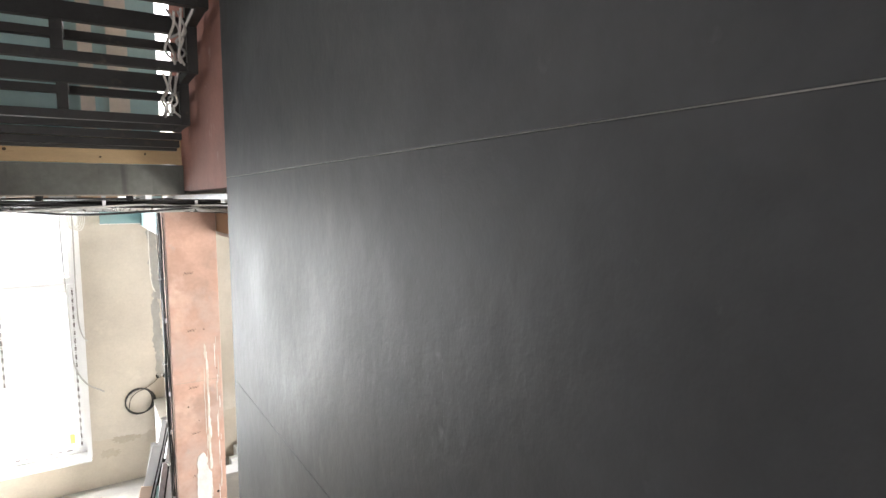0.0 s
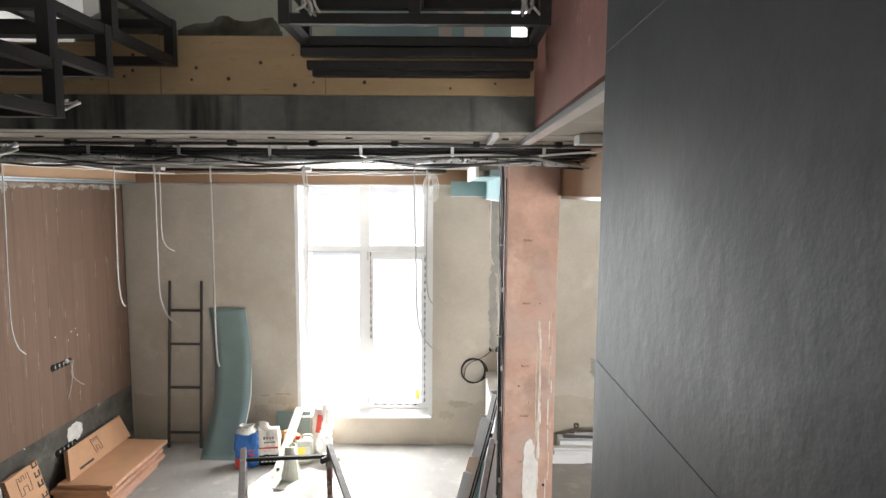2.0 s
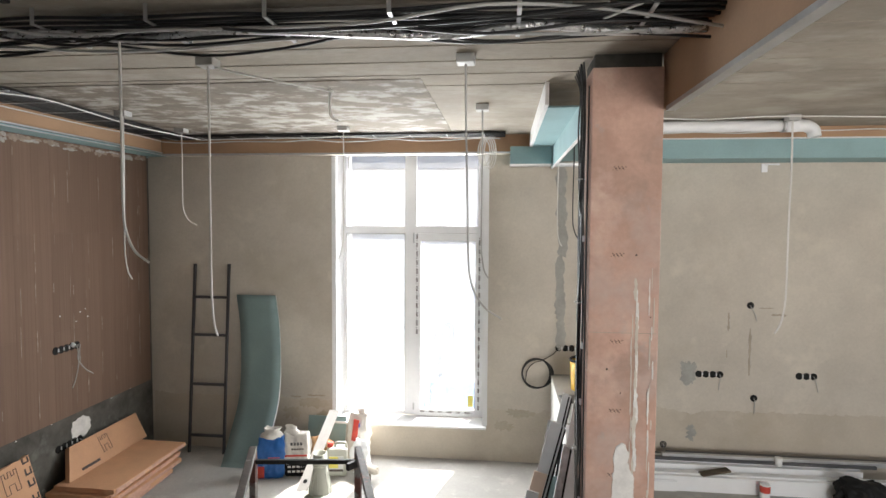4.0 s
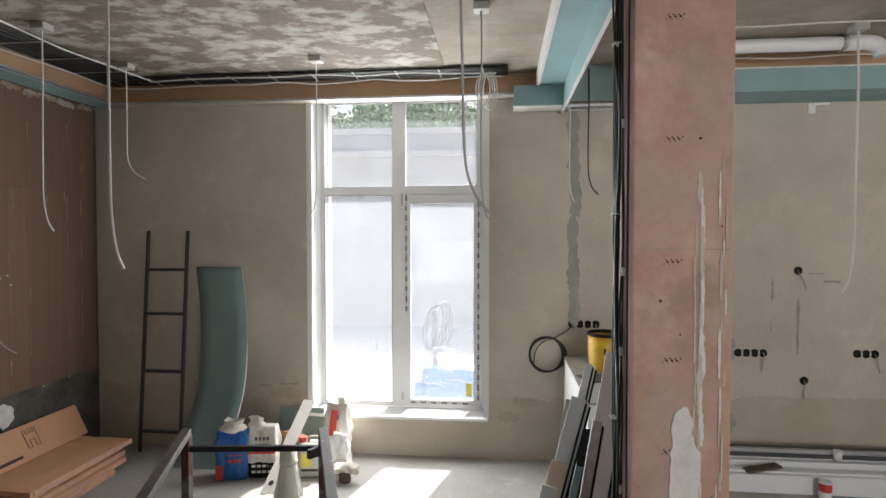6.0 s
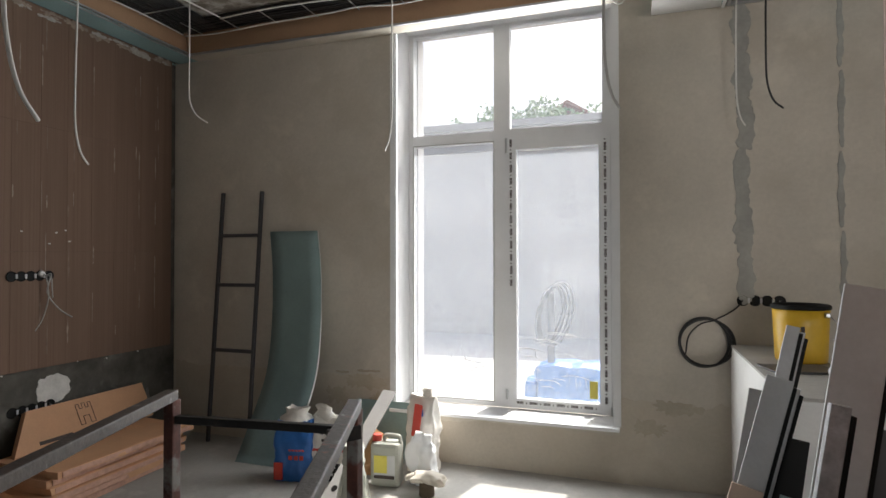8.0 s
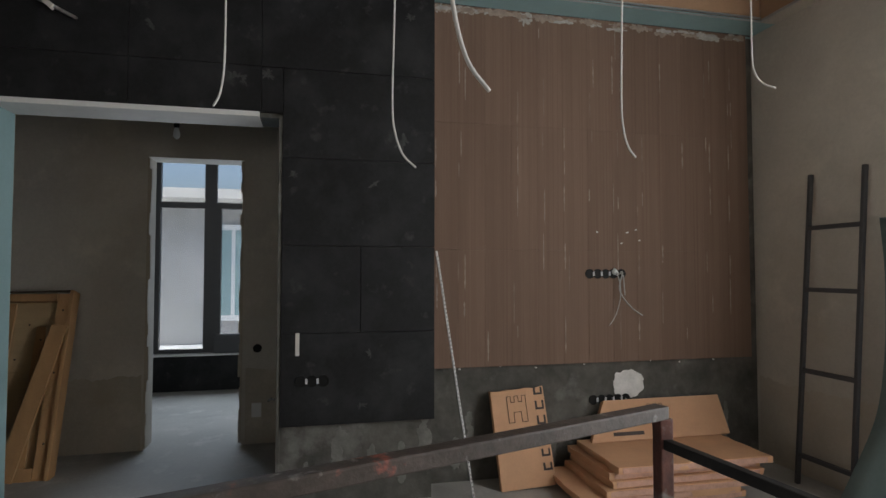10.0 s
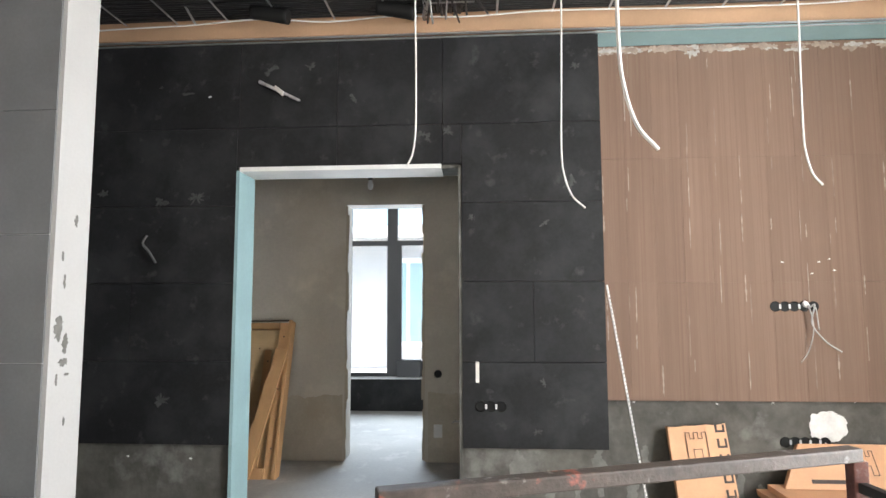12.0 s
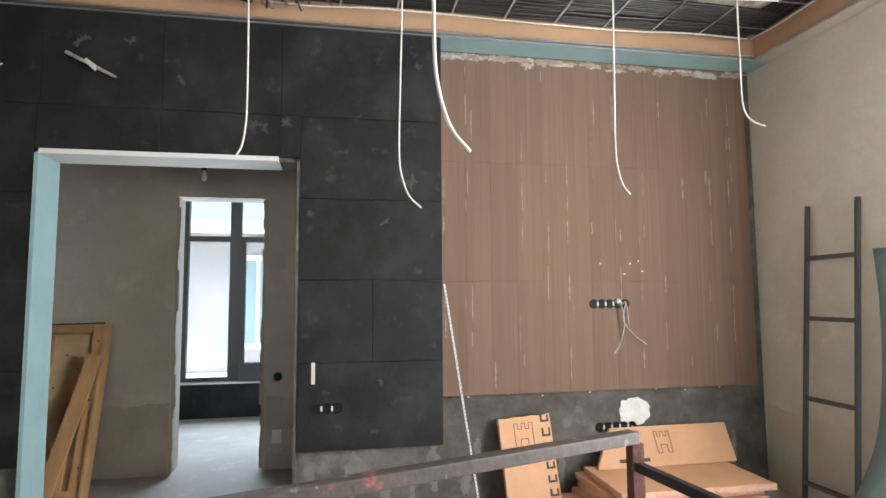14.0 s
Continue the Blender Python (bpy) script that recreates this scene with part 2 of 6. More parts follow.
M["ink"] = material("dark_print", (0.07, 0.055, 0.05), 0.8, var=0.1, bump=0.0)
M["blue"] = material("blue_printed_film", (0.022, 0.125, 0.40), 0.35, var=0.1, scale=8, bump=0.2, fine=25)
M["paper_white"] = material("white_paper_sack", (0.70, 0.67, 0.62), 0.7, var=0.08, scale=8, bump=0.4, fine=20)
M["red"] = material("red_print", (0.55, 0.06, 0.04), 0.6, var=0.1, bump=0.0)
M["yellow"] = material("yellow_plastic", (0.68, 0.42, 0.03), 0.4, var=0.08, scale=6, bump=0.05, stains=[((0.55, 0.5, 0.42), 9, 0.66, 0.74)])
M["canister"] = material("grey_green_plastic", (0.42, 0.43, 0.38), 0.5, var=0.06, bump=0.03)
M["label_yellow"] = material("yellow_label", (0.70, 0.62, 0.12), 0.6, var=0.05, bump=0.0)
M["upper_wall"] = material("grey_green_plaster", (0.36, 0.375, 0.33), 0.9, var=0.08, scale=2, bump=0.1, stains=[((0.12, 0.12, 0.10), 12.0, 0.73, 0.76)])
M["white_wall"] = material("off_white_plaster", (0.50, 0.495, 0.485), 0.9, var=0.05, scale=2, bump=0.08)
M["sack_dark"] = material("olive_sackcloth", (0.085, 0.085, 0.065), 0.9, var=0.25, scale=10, bump=0.4)
M["crate"] = material("raw_pine", (0.52, 0.30, 0.14), 0.7, var=0.15, scale=2, bump=0.12, stretch=(4, 4, 0.7), rand=0.15)
M["dark_frame"] = material("anthracite_window_profile", (0.06, 0.06, 0.065), 0.45, var=0.08, bump=0.0)
M["wrap"] = material("crinkled_grey_film", (0.50, 0.51, 0.53), 0.6, var=0.2, scale=20, bump=0.35, fine=40)
M["glass_mark"] = material("dried_dirt_on_glass", (0.58, 0.59, 0.60), 0.9, var=0.2, scale=20, bump=0.0)
M["mid_grey"] = material("weathered_grey_plastic", (0.11, 0.112, 0.115), 0.6, var=0.1, bump=0.05)
M["cement"] = material("exterior_concrete", (0.47, 0.47, 0.465), 0.9, var=0.14, scale=0.8, bump=0.2, fine=12, stains=[((0.36, 0.36, 0.355), 0.7, 0.55, 0.75)])
M["leaf"] = material("leaves", (0.24, 0.35, 0.18), 0.6, var=0.4, scale=3, bump=0.0)
M["bark"] = material("bark", (0.10, 0.075, 0.05), 0.9, var=0.3, bump=0.3)
M["blue_wrap"] = material("blue_plastic_film", (0.05, 0.20, 0.55), 0.3, var=0.15, scale=10, bump=0.5, fine=20)
M["render_pale"] = material("pale_exterior_render", (0.70, 0.68, 0.64), 0.9, var=0.06, scale=1.5, bump=0.08)
M["roof"] = material("terracotta_roof", (0.30, 0.13, 0.09), 0.8, var=0.2, scale=6, bump=0.2)


def glass_material(name, dirt, tint=(1, 1, 1)):
    mat = bpy.data.materials.new(name)
    mat.use_nodes = True
    nt = mat.node_tree
    N, K = nt.nodes, nt.links.new
    for n in list(N):
        N.remove(n)
    out = N.new("ShaderNodeOutputMaterial")
    tr, gl, df, m1, m2 = (N.new(k) for k in ("ShaderNodeBsdfTransparent", "ShaderNodeBsdfGlossy", "ShaderNodeBsdfTranslucent", "ShaderNodeMixShader", "ShaderNodeMixShader"))
    tr.inputs[0].default_value = (*tint, 1)
    gl.inputs["Roughness"].default_value = 0.02
    df.inputs[0].default_value = (0.68, 0.75, 0.84, 1)
    fr = N.new("ShaderNodeFresnel")
    fr.inputs[0].default_value = 1.45
    K(fr.outputs[0], m1.inputs[0]), K(tr.outputs[0], m1.inputs[1]), K(gl.outputs[0], m1.inputs[2])
    geo = N.new("ShaderNodeNewGeometry")
    mp = N.new("ShaderNodeMapping")
    mp.inputs["Scale"].default_value = (1.0, 1.0, 0.5)
    K(geo.outputs["Position"], mp.inputs["Vector"])
    t = N.new("ShaderNodeTexNoise")
    t.inputs["Scale"].default_value, t.inputs["Detail"].default_value, t.inputs["Roughness"].default_value = 75.0, 10.0, 0.75
    K(mp.outputs[0], t.inputs["Vector"])
    r = N.new("ShaderNodeMapRange")
    for k, v in zip(("From Min", "From Max", "To Min", "To Max"), (0.38, 0.70, dirt * 0.22, dirt)):
        r.inputs[k].default_value = v
    mp2 = N.new("ShaderNodeMapping")
    mp2.inputs["Scale"].default_value = (120.0, 1.0, 30.0)
    mp2.inputs["Rotation"].default_value = (0.0, 0.25, 0.0)
    K(geo.outputs["Position"], mp2.inputs["Vector"])
    t2 = N.new("ShaderNodeTexNoise")
    t2.inputs["Scale"].default_value, t2.inputs["Detail"].default_value, t2.inputs["Roughness"].default_value = 1.0, 6.0, 0.65
    K(mp2.outputs[0], t2.inputs["Vector"])
    ad = N.new("ShaderNodeMath")
    ad.operation = "MULTIPLY_ADD"
    ad.inputs[1].default_value, ad.inputs[2].default_value = 0.45, -0.22
    K(t2.outputs["Fac"], ad.inputs[0])
    sm = N.new("ShaderNodeMath")
    K(t.outputs["Fac"], sm.inputs[0]), K(ad.outputs[0], sm.inputs[1])
    K(sm.outputs[0], r.inputs["Value"])
    K(r.outputs[0], m2.inputs[0]), K(m1.outputs[0], m2.inputs[1]), K(df.outputs[0], m2.inputs[2])
    K(m2.outputs[0], out.inputs[0])
    return mat


# painted haze on the upper panes whitens sky and trees behind
M["glass"] = glass_material("sky_haze_glass", 0.16)
M["glass_dusty"] = glass_material("dusty_glass", 0.27)
M["glass_clear"] = glass_material("clear_glass", 0.03, (0.74, 0.78, 0.82))
# ---------------------------------------------------------------- large structure
XL, YW, ZC = -3.70, 8.50, 3.57  # west wall face, north wall face, ceiling
XD = -3.44  # face of the dark tiles, which stand proud of the panelling
WX0, WX1, WZ0, WZ1 = -1.475, 0.19, 0.39, 3.46  # window opening
XE, YS = 6.0, -2.4  # east and south wall faces
ZT = 6.5  # ceiling of the upper storey

struct("floor", bm_boxes((XL - 0.02, XE + 0.3, YS - 0.3, YW + 0.5, -0.2, 0.0)), M["floor"], "pale grey dusty concrete screed floor", "floor")
bm = bm_boxes(
    (XL - 0.3, WX0, YW, YW + 0.45, 0, ZC),
    (WX1, XE + 0.3, YW, YW + 0.45, 0, ZC),
    (WX0, WX1, YW, YW + 0.45, 0, WZ0 - 0.03),
    (WX0, WX1, YW, YW + 0.45, WZ1, ZC),
)
struct("wall_north", bm, M["plaster"], "beige plastered wall with damp marks near the floor", "wall")
DY0, DY1, DZ = 3.255, 4.825, 2.43
bm = bm_boxes(
    (XL - 0.02, XD - 0.035, YS, DY0, 0, ZC),
    (XL - 0.02, XD - 0.035, DY1, 5.80, 0, ZC),
    (XL - 0.02, XD - 0.035, DY0, DY1, DZ, ZC),
    (XL - 0.20, XL, 5.80, YW, 0, ZC),
)
struct("wall_west", bm, M["adhesive"], "dark grey primed wall under the tiles", "wall")
# unseen opening, added for the kitchen fill lamp
struct("wall_east", bm_boxes((XE, XE + 0.3, YS, 3.7, 0, ZC), (XE, XE + 0.3, 6.3, YW, 0, ZC), (XE, XE + 0.3, 3.7, 6.3, 0, 0.6), (XE, XE + 0.3, 3.7, 6.3, 3.0, ZC)), M["plaster"], "beige plastered wall", "wall")
# both openings are unseen, put in for the rear and east fill lamps
struct("wall_south", bm_boxes((XL - 0.3, -2.9, YS - 0.3, YS, 0, ZT), (0.9, 2.5, YS - 0.3, YS, 0, ZT), (4.9, XE + 0.3, YS - 0.3, YS, 0, ZT), (2.5, 4.9, YS - 0.3, YS, 3.3, ZT), (2.5, 4.9, YS - 0.3, YS, 0, 0.5), (-2.9, 0.9, YS - 0.3, YS, 3.4, ZT), (-2.9, 0.9, YS - 0.3, YS, 0, 0.6)), M["plaster"], "beige plastered wall", "wall")
# slab over the room, open above the stairs
SX0, SX1, SY = -1.92, 0.83, 3.985
bm = bm_boxes(
    (XL - 0.3, XE + 0.3, SY + 0.02, YW + 0.45, ZC, ZC + 0.15),
    (XL - 0.3, SX0, YS - 0.3, SY + 0.02, ZC, ZC + 0.15),
    (SX1 + 0.02, XE + 0.3, YS - 0.3, SY + 0.02, ZC, ZC + 0.15),
)
for k in range(8):
    y = 4.12 + 0.29 * k
    box(bm, XL, 1.30, y, y + 0.006, ZC - 0.004, ZC + 0.001)
    box(bm, 1.36, XE, y + 0.1, y + 0.106, ZC - 0.004, ZC + 0.001)
struct("ceiling", bm, M["ceiling"], "bare board-marked concrete ceiling", "ceiling")
bm = bm_boxes((-3.30, -0.14, 5.95, 8.20, ZC - 0.006, ZC - 0.002))
struct("ceiling_daubed_area", bm, M["ceiling_daub"], "ceiling area daubed with pale adhesive", "ceiling")
struct("slab_edge", bm_boxes((SX0, SX1, SY - 0.01, SY + 0.02, ZC, 3.728)), M["edge"], "dark stained concrete slab edge with drip marks", "slab edge")

# stairwell walls
struct("wall_stair", bm_boxes((0.815, 0.995, YS, 2.735, 0, ZT)), M["adhesive"], "stairwell wall behind slate tiles", "wall")
struct("wall_stair_upper", bm_boxes((SX1 - 0.01, 0.995, 2.74, SY + 0.3, ZC + 0.02, ZT)), M["primer_red"], "brick-red primed upper stairwell wall", "wall")
struct("wall_stair_west", bm_boxes((-2.305, -2.075, YS, 2.97, 0, ZC)), M["white_wall"], "white plastered end of a stairwell wall", "wall")
struct("wall_upper_north", bm_boxes((XL - 0.3, 0.82, 7.49, 7.69, 3.72, ZT)), M["upper_wall"], "grey-green plastered upstairs wall", "wall")
struct("wall_upper_white", bm_boxes((XL, -2.32, 5.72, 5.92, 3.72, ZT)), M["white_wall"], "off-white upstairs wall", "wall")
# the gap at y 4.5 to 5.55 is unseen, added for upstairs fill
struct("wall_upper_west", bm_boxes((XL - 0.3, XL, YS, 4.5, 3.72, ZT), (XL - 0.3, XL, 5.55, 7.69, 3.72, ZT), (XL - 0.3, XL, 4.5, 5.55, 3.72, 4.4), (XL - 0.3, XL, 4.5, 5.55, 5.9, ZT)), M["upper_wall"], "grey upstairs wall", "wall")
struct("ceiling_upper", bm_boxes((XL - 0.3, XE, YS - 0.3, 7.69, ZT, ZT + 0.15)), M["ceiling"], "bare concrete upstairs ceiling", "ceiling")

# column and bulkheads
CX0, CX1, CY0, CY1 = 0.86, 1.232, 5.458, 5.84
struct("column", bm_box(CX0, CX1, CY0, CY1, 0, 3.485, bevel=0.006), M["primer"], "red-brown primed square column with white filler streaks", "column")
# the dark colour paints the shadow above the column
struct("column_head", bm_boxes((CX0 + 0.02, CX1, CY0 + 0.06, CY1, 3.485, ZC)), M["adhesive"], "column head, dark with the shadow below the ceiling", "column")
# bulkheads, coves and ceiling boards
bm = bm_boxes((1.25, 1.28, -1.0, CY0 + 0.1, 3.275, ZC), (1.28, 1.305, -1.0, CY0 + 0.1, 3.275, 3.30))
struct("bulkhead", bm, M["brown_board"], "brown gypsum board bulkhead beside the column", "bulkhead")
struct("bulkhead_trim", bm_boxes((1.242, 1.29, -1.0, CY0, 3.252, 3.275)), M["galv"], "galvanised edge profile under the bulkhead", "trim")
CB = 3.385  # underside of the cove boards
struct("cove_north", bm_boxes((XD - 0.005, 0.66, YW - 0.130, YW - 0.117, CB, ZC)), M["brown_board"], "brown gypsum cove board along the wall top", "cove")
struct("cove_west", bm_boxes((XD - 0.023, XD - 0.008, YS, YW - 0.131, CB + 0.015, ZC)), M["brown_board"], "brown gypsum cove board along the wall top", "cove")
struct("cove_kitchen", bm_boxes((1.36, XE, 8.05, 8.065, 3.47, ZC)), M["brown_board"], "brown gypsum cove board in the kitchen", "cove")
struct("cove_ledge_north", bm_boxes((XD, 0.66, YW - 0.130, YW - 0.001, CB - 0.014, CB - 0.002)), M["plaster"], "plastered ledge under the cove board", "trim")
struct("cove_ledge", bm_boxes((XL + 0.034, XD, 5.80, YW - 0.001, CB - 0.012, CB + 0.006)), M["teal_board"], "pale blue board ledge under the cove", "trim")
struct("cove_profile", bm_boxes((XD + 0.001, XD + 0.012, YS, YW - 0.144, CB - 0.014, CB - 0.006), (XD + 0.001, XD + 0.014, YS, YW - 0.144, CB + 0.010, CB + 0.022), (XD + 0.012, 0.66, YW - 0.143, YW - 0.131, CB - 0.012, CB + 0.006)), M["galv"], "thin galvanised profile along the cove", "trim")
struct("teal_strip", bm_boxes((XL + 0.001, XL + 0.012, 5.83, YW - 0.002, 3.36, CB - 0.013)), M["teal_board"], "pale blue moisture board above the brown panelling", "wall strip")
struct("kitchen_teal_strip", bm_boxes((1.36, XE, 8.048, 8.06, 3.274, 3.455), (1.36, XE, 8.06, YW - 0.001, 3.274, 3.286)), M["teal_board"], "pale blue board strip along the kitchen wall", "wall strip")
struct("kitchen_strip_trim", bm_boxes((1.36, XE, 8.035, 8.06, 3.456, 3.468)), M["white_board"], "white edge profile of the kitchen board", "trim")
# stepped soffit between the window and the column
SB, SD = 3.43, 3.215  # undersides of the soffit boards
struct("soffit_side", bm_boxes((0.655, 0.68, 6.12, YW - 0.06, SB - 0.008, ZC)), M["white_board"], "white gypsum soffit side board", "soffit")
struct("soffit_plate", bm_boxes((0.681, 0.90, 6.25, YW - 0.06, SB, SB + 0.013)), M["teal_board"], "pale blue soffit board", "soffit")
struct("soffit_drop", bm_boxes((0.885, 0.899, 6.05, YW - 0.05, SD + 0.008, SB - 0.001)), M["teal_board"], "pale blue dropped soffit board", "soffit")
struct("soffit_edge", bm_boxes((0.881, 0.903, 6.04, YW - 0.05, SD, SD + 0.008), (0.655, 0.68, 6.11, 6.12, SB - 0.008, ZC)), M["white_board"], "cut white board edge", "trim")
struct("soffit_box", bm_boxes((0.455, 0.88, YW - 0.24, YW - 0.23, 3.252, SB), (0.455, 0.88, YW - 0.23, YW - 0.002, 3.252, 3.262), (0.455, 0.467, YW - 0.229, YW - 0.002, 3.262, SB)), M["teal_board"], "pale blue gypsum box at the window head", "soffit")
struct("soffit_box_edge", bm_boxes((0.450, 0.883, YW - 0.245, YW - 0.003, 3.244, 3.251)), M["white_board"], "white underside of the gypsum box", "trim")
struct("duct_frame", bm_boxes((0.92, 1.46, YW - 0.20, YW - 0.18, 3.24, 3.262), (0.92, 1.46, YW - 0.03, YW - 0.005, 3.24, 3.262), (1.12, 1.14, YW - 0.179, YW - 0.031, 3.24, 3.26), (0.92, 0.94, YW - 0.179, YW - 0.031, 3.24, 3.26)), M["galv"], "galvanised profile frame below the duct", "frame")
# sheet added so that the open duct looks dark inside
struct("duct_back", bm_boxes((0.92, 1.34, YW - 0.30, YW - 0.28, 3.27, ZC)), M["teal_dark"], "dark sheet added for the grey-dark duct interior", "soffit")

# window
GY = 8.80


def white_window():
    win = w = tagged(new("window_1"), "tall white plastic window with dusty panes and one opening sash", "window", kind="structure")
    f = part("window_frame", bm_boxes(
        (WX0 - 0.005, -1.43, GY - 0.03, GY + 0.05, WZ0, WZ1), (0.105, WX1 + 0.005, GY - 0.03, GY + 0.05, WZ0, WZ1),
        (-1.43, 0.105, GY - 0.03, GY + 0.05, WZ0, 0.43), (-1.43, 0.105, GY - 0.03, GY + 0.05, 3.43, WZ1),
        (-0.735, -0.605, GY - 0.03, GY + 0.05, 0.43, 3.43),
        (-1.43, -0.735, GY - 0.028, GY + 0.05, 2.505, 2.59), (-0.605, 0.105, GY - 0.028, GY + 0.05, 2.515, 2.595)), M["white_plastic"], w)
    sash = part("sash", bm_boxes(
        (-0.628, -0.552, GY - 0.05, GY + 0.03, 0.395, 2.51), (0.08, 0.163, GY - 0.05, GY + 0.03, 0.395, 2.51),
        (-0.552, 0.08, GY - 0.05, GY + 0.03, 0.395, 0.468), (-0.552, 0.08, GY - 0.05, GY + 0.03, 2.425, 2.51)), M["white_plastic"], w)
    bm = bmesh.new()

    def word(u, n, along_z, base, wide):
        """A short run of plain bars, the size of a printed word."""
        for i in range(n):
            w = u + i * 0.0105
            if along_z:
                box(bm, base, base + wide, GY - 0.0535, GY - 0.0505, w, w + 0.0075)
            else:
                box(bm, w, w + 0.0075, GY - 0.0535, GY - 0.0505, base, base + wide)
        return u + n * 0.0105

    for z0, z1, x in ((0.48, 2.47, 0.115), (1.35, 2.46, -0.602)):
        z, k = z0, 0
        while z < z1:
            z = word(z, (5, 1, 6, 1)[k % 4], True, x + 0.002 * (k % 2), (0.019, 0.012)[k % 2]) + 0.016
            k += 1
    x, k = -0.55, 0
    while x < 0.07:
        x = word(x, (5, 1, 6, 1)[k % 4], False, 0.431, (0.019, 0.012)[k % 2]) + 0.018
        k += 1
    part("printed_film_marks", bm, M["ink"], sash, "dark printed marks on the protective film")
    part("hinge", bm_box(-0.638, -0.618, GY - 0.066, GY - 0.05, 2.40, 2.52, bevel=0.004), M["galv"], sash)
    part("hinge", bm_box(-0.638, -0.618, GY - 0.066, GY - 0.05, 0.46, 0.54, bevel=0.004), M["galv"], sash)
    part("gasket", bm_boxes((-1.433, -1.425, GY - 0.032, GY - 0.029, 0.43, 2.505), (-0.742, -0.734, GY - 0.033, GY - 0.030, 0.43, 2.505), (-1.43, -0.735, GY - 0.033, GY - 0.030, 0.425, 0.433), (-1.43, -0.735, GY - 0.033, GY - 0.030, 2.502, 2.51)), M["cable_grey"], f)
    for x0, x1, z0, z1, m in ((-1.43, -0.735, 0.43, 2.505, "glass_dusty"), (-0.552, 0.08, 0.468, 2.425, "glass_dusty"), (-1.43, -0.735, 2.59, 3.43, "glass"), (-0.605, 0.105, 2.595, 3.43, "glass")):
        g = part("pane", bm_boxes((x0 - 0.004, x1 + 0.004, GY, GY + 0.006, z0 - 0.004, z1 + 0.004)), M[m], w, "dusty scratched glass" if m == "glass_dusty" else "")
        g.visible_shadow = False
    # dried wipe marks and drips on the dusty panes
    r = random.Random(21)
    for x0, x1, count in ((-1.42, -0.78, 260), (-0.56, 0.02, 110)):
        bm = bmesh.new()
        for _ in range(count):
            x, z = r.uniform(x0, x1), 0.5 + 1.9 * r.random() ** 1.5
            ww, hh = 0.0006 + 0.0012 * r.random(), 0.006 + 0.03 * r.random() ** 2
            q = bm_box(-ww, ww, GY - 0.0022, GY - 0.0012, -hh, hh)
            q.transform(Matrix.Translation((x, 0, z)) @ pose(0, 0, 0, 0, r.gauss(0, 9)))
            tmp = bpy.data.meshes.new("t")
            q.to_mesh(tmp)
            bm.from_mesh(tmp)
            q.free()
            bpy.data.meshes.remove(tmp)
        o = part("drip_marks", bm, M["glass_mark"], win, "fine dried drips on the glass")
    for k in range(16):
        y0 = 0.56 + 0.012 * k + r.uniform(-0.01, 0.01)
        x = -1.38 + 0.04 * (k % 3) if k < 6 else -1.06 + 0.03 * (k % 4)
        pts = [(x + 0.05 * i, GY - 0.0018, y0 + 0.012 * math.sin(i * 0.9 + k)) for i in range(3 + k % 3)]
        part("wipe_mark", bm_tube(pts, 0.0016, 4, 4), M["glass_mark"], win, "curved dried wipe mark")
    for k in range(22):
        c, z = r.uniform(-0.5, -0.12), r.uniform(0.53, 0.95)
        R = r.uniform(0.05, 0.16)
        pts = [(c + R * math.cos(a), GY - 0.0018, z + 0.4 * R * math.sin(a)) for a in [0.4 + 0.35 * i for i in range(6)]]
        part("wipe_mark", bm_tube(pts, 0.0012 + 0.001 * r.random(), 4, 3), M["smear"], win, "curved dried wipe mark")
    part("yellow_sticker", bm_boxes((0.0, 0.06, GY - 0.004, GY - 0.002, 0.50, 0.63)), M["label_yellow"], w)
    part("window_sill", bm_box(WX0 - 0.035, WX1 + 0.035, YW - 0.05, GY - 0.03, WZ0 - 0.028, WZ0 - 0.002, bevel=0.005), M["white_plastic"], w)
    part("reveal", bm_boxes((WX0 - 0.004, WX0 + 0.008, YW - 0.004, GY - 0.031, WZ0, WZ1), (WX1 - 0.008, WX1 + 0.004, YW - 0.004, GY - 0.031, WZ0, WZ1), (WX0 + 0.008, WX1 - 0.008, YW - 0.004, GY - 0.031, WZ1 - 0.01, WZ1 - 0.001)), M["white_plastic"], w)
    part("corner_bead", bm_boxes((WX0 - 0.045, WX0 - 0.004, YW - 0.008, YW - 0.001, WZ0, WZ1), (WX1 + 0.004, WX1 + 0.045, YW - 0.008, YW - 0.001, WZ0, WZ1)), M["white_plastic"], w)


white_window()

# rooms beyond the doorway
struct("door_lining", bm_boxes((XL - 0.02, XD + 0.002, DY0 - 0.02, DY0 + 0.004, 0, DZ)), M["teal_board"], "pale blue board lining of the doorway", "door lining")
struct("door_head", bm_boxes((XL - 0.02, XD + 0.004, DY0 + 0.004, DY1 - 0.12, DZ - 0.006, DZ + 0.025)), M["white_board"], "pale unfinished doorway head", "door lining")
struct("door_lining_end", bm_boxes((XL - 0.02, XD - 0.006, DY1 - 0.001, DY1 + 0.02, 0, DZ)), M["adhesive"], "dark rough doorway edge", "door lining")
struct("hall_floor", bm_boxes((-7.6, XL - 0.02, 1.2, 7.0, -0.2, -0.001)), M["floor"], "pale grey concrete hall floor", "floor")
X2 = -4.92
struct("wall_hall", bm_boxes((X2 - 0.25, X2, 1.2, 3.69, 0, 3.4), (X2 - 0.25, X2, 4.45, 7.0, 0, 3.4), (X2 - 0.25, X2, 3.69, 4.45, 2.42, 3.4)), M["plaster"], "beige plastered hall wall with a rough doorway", "wall")
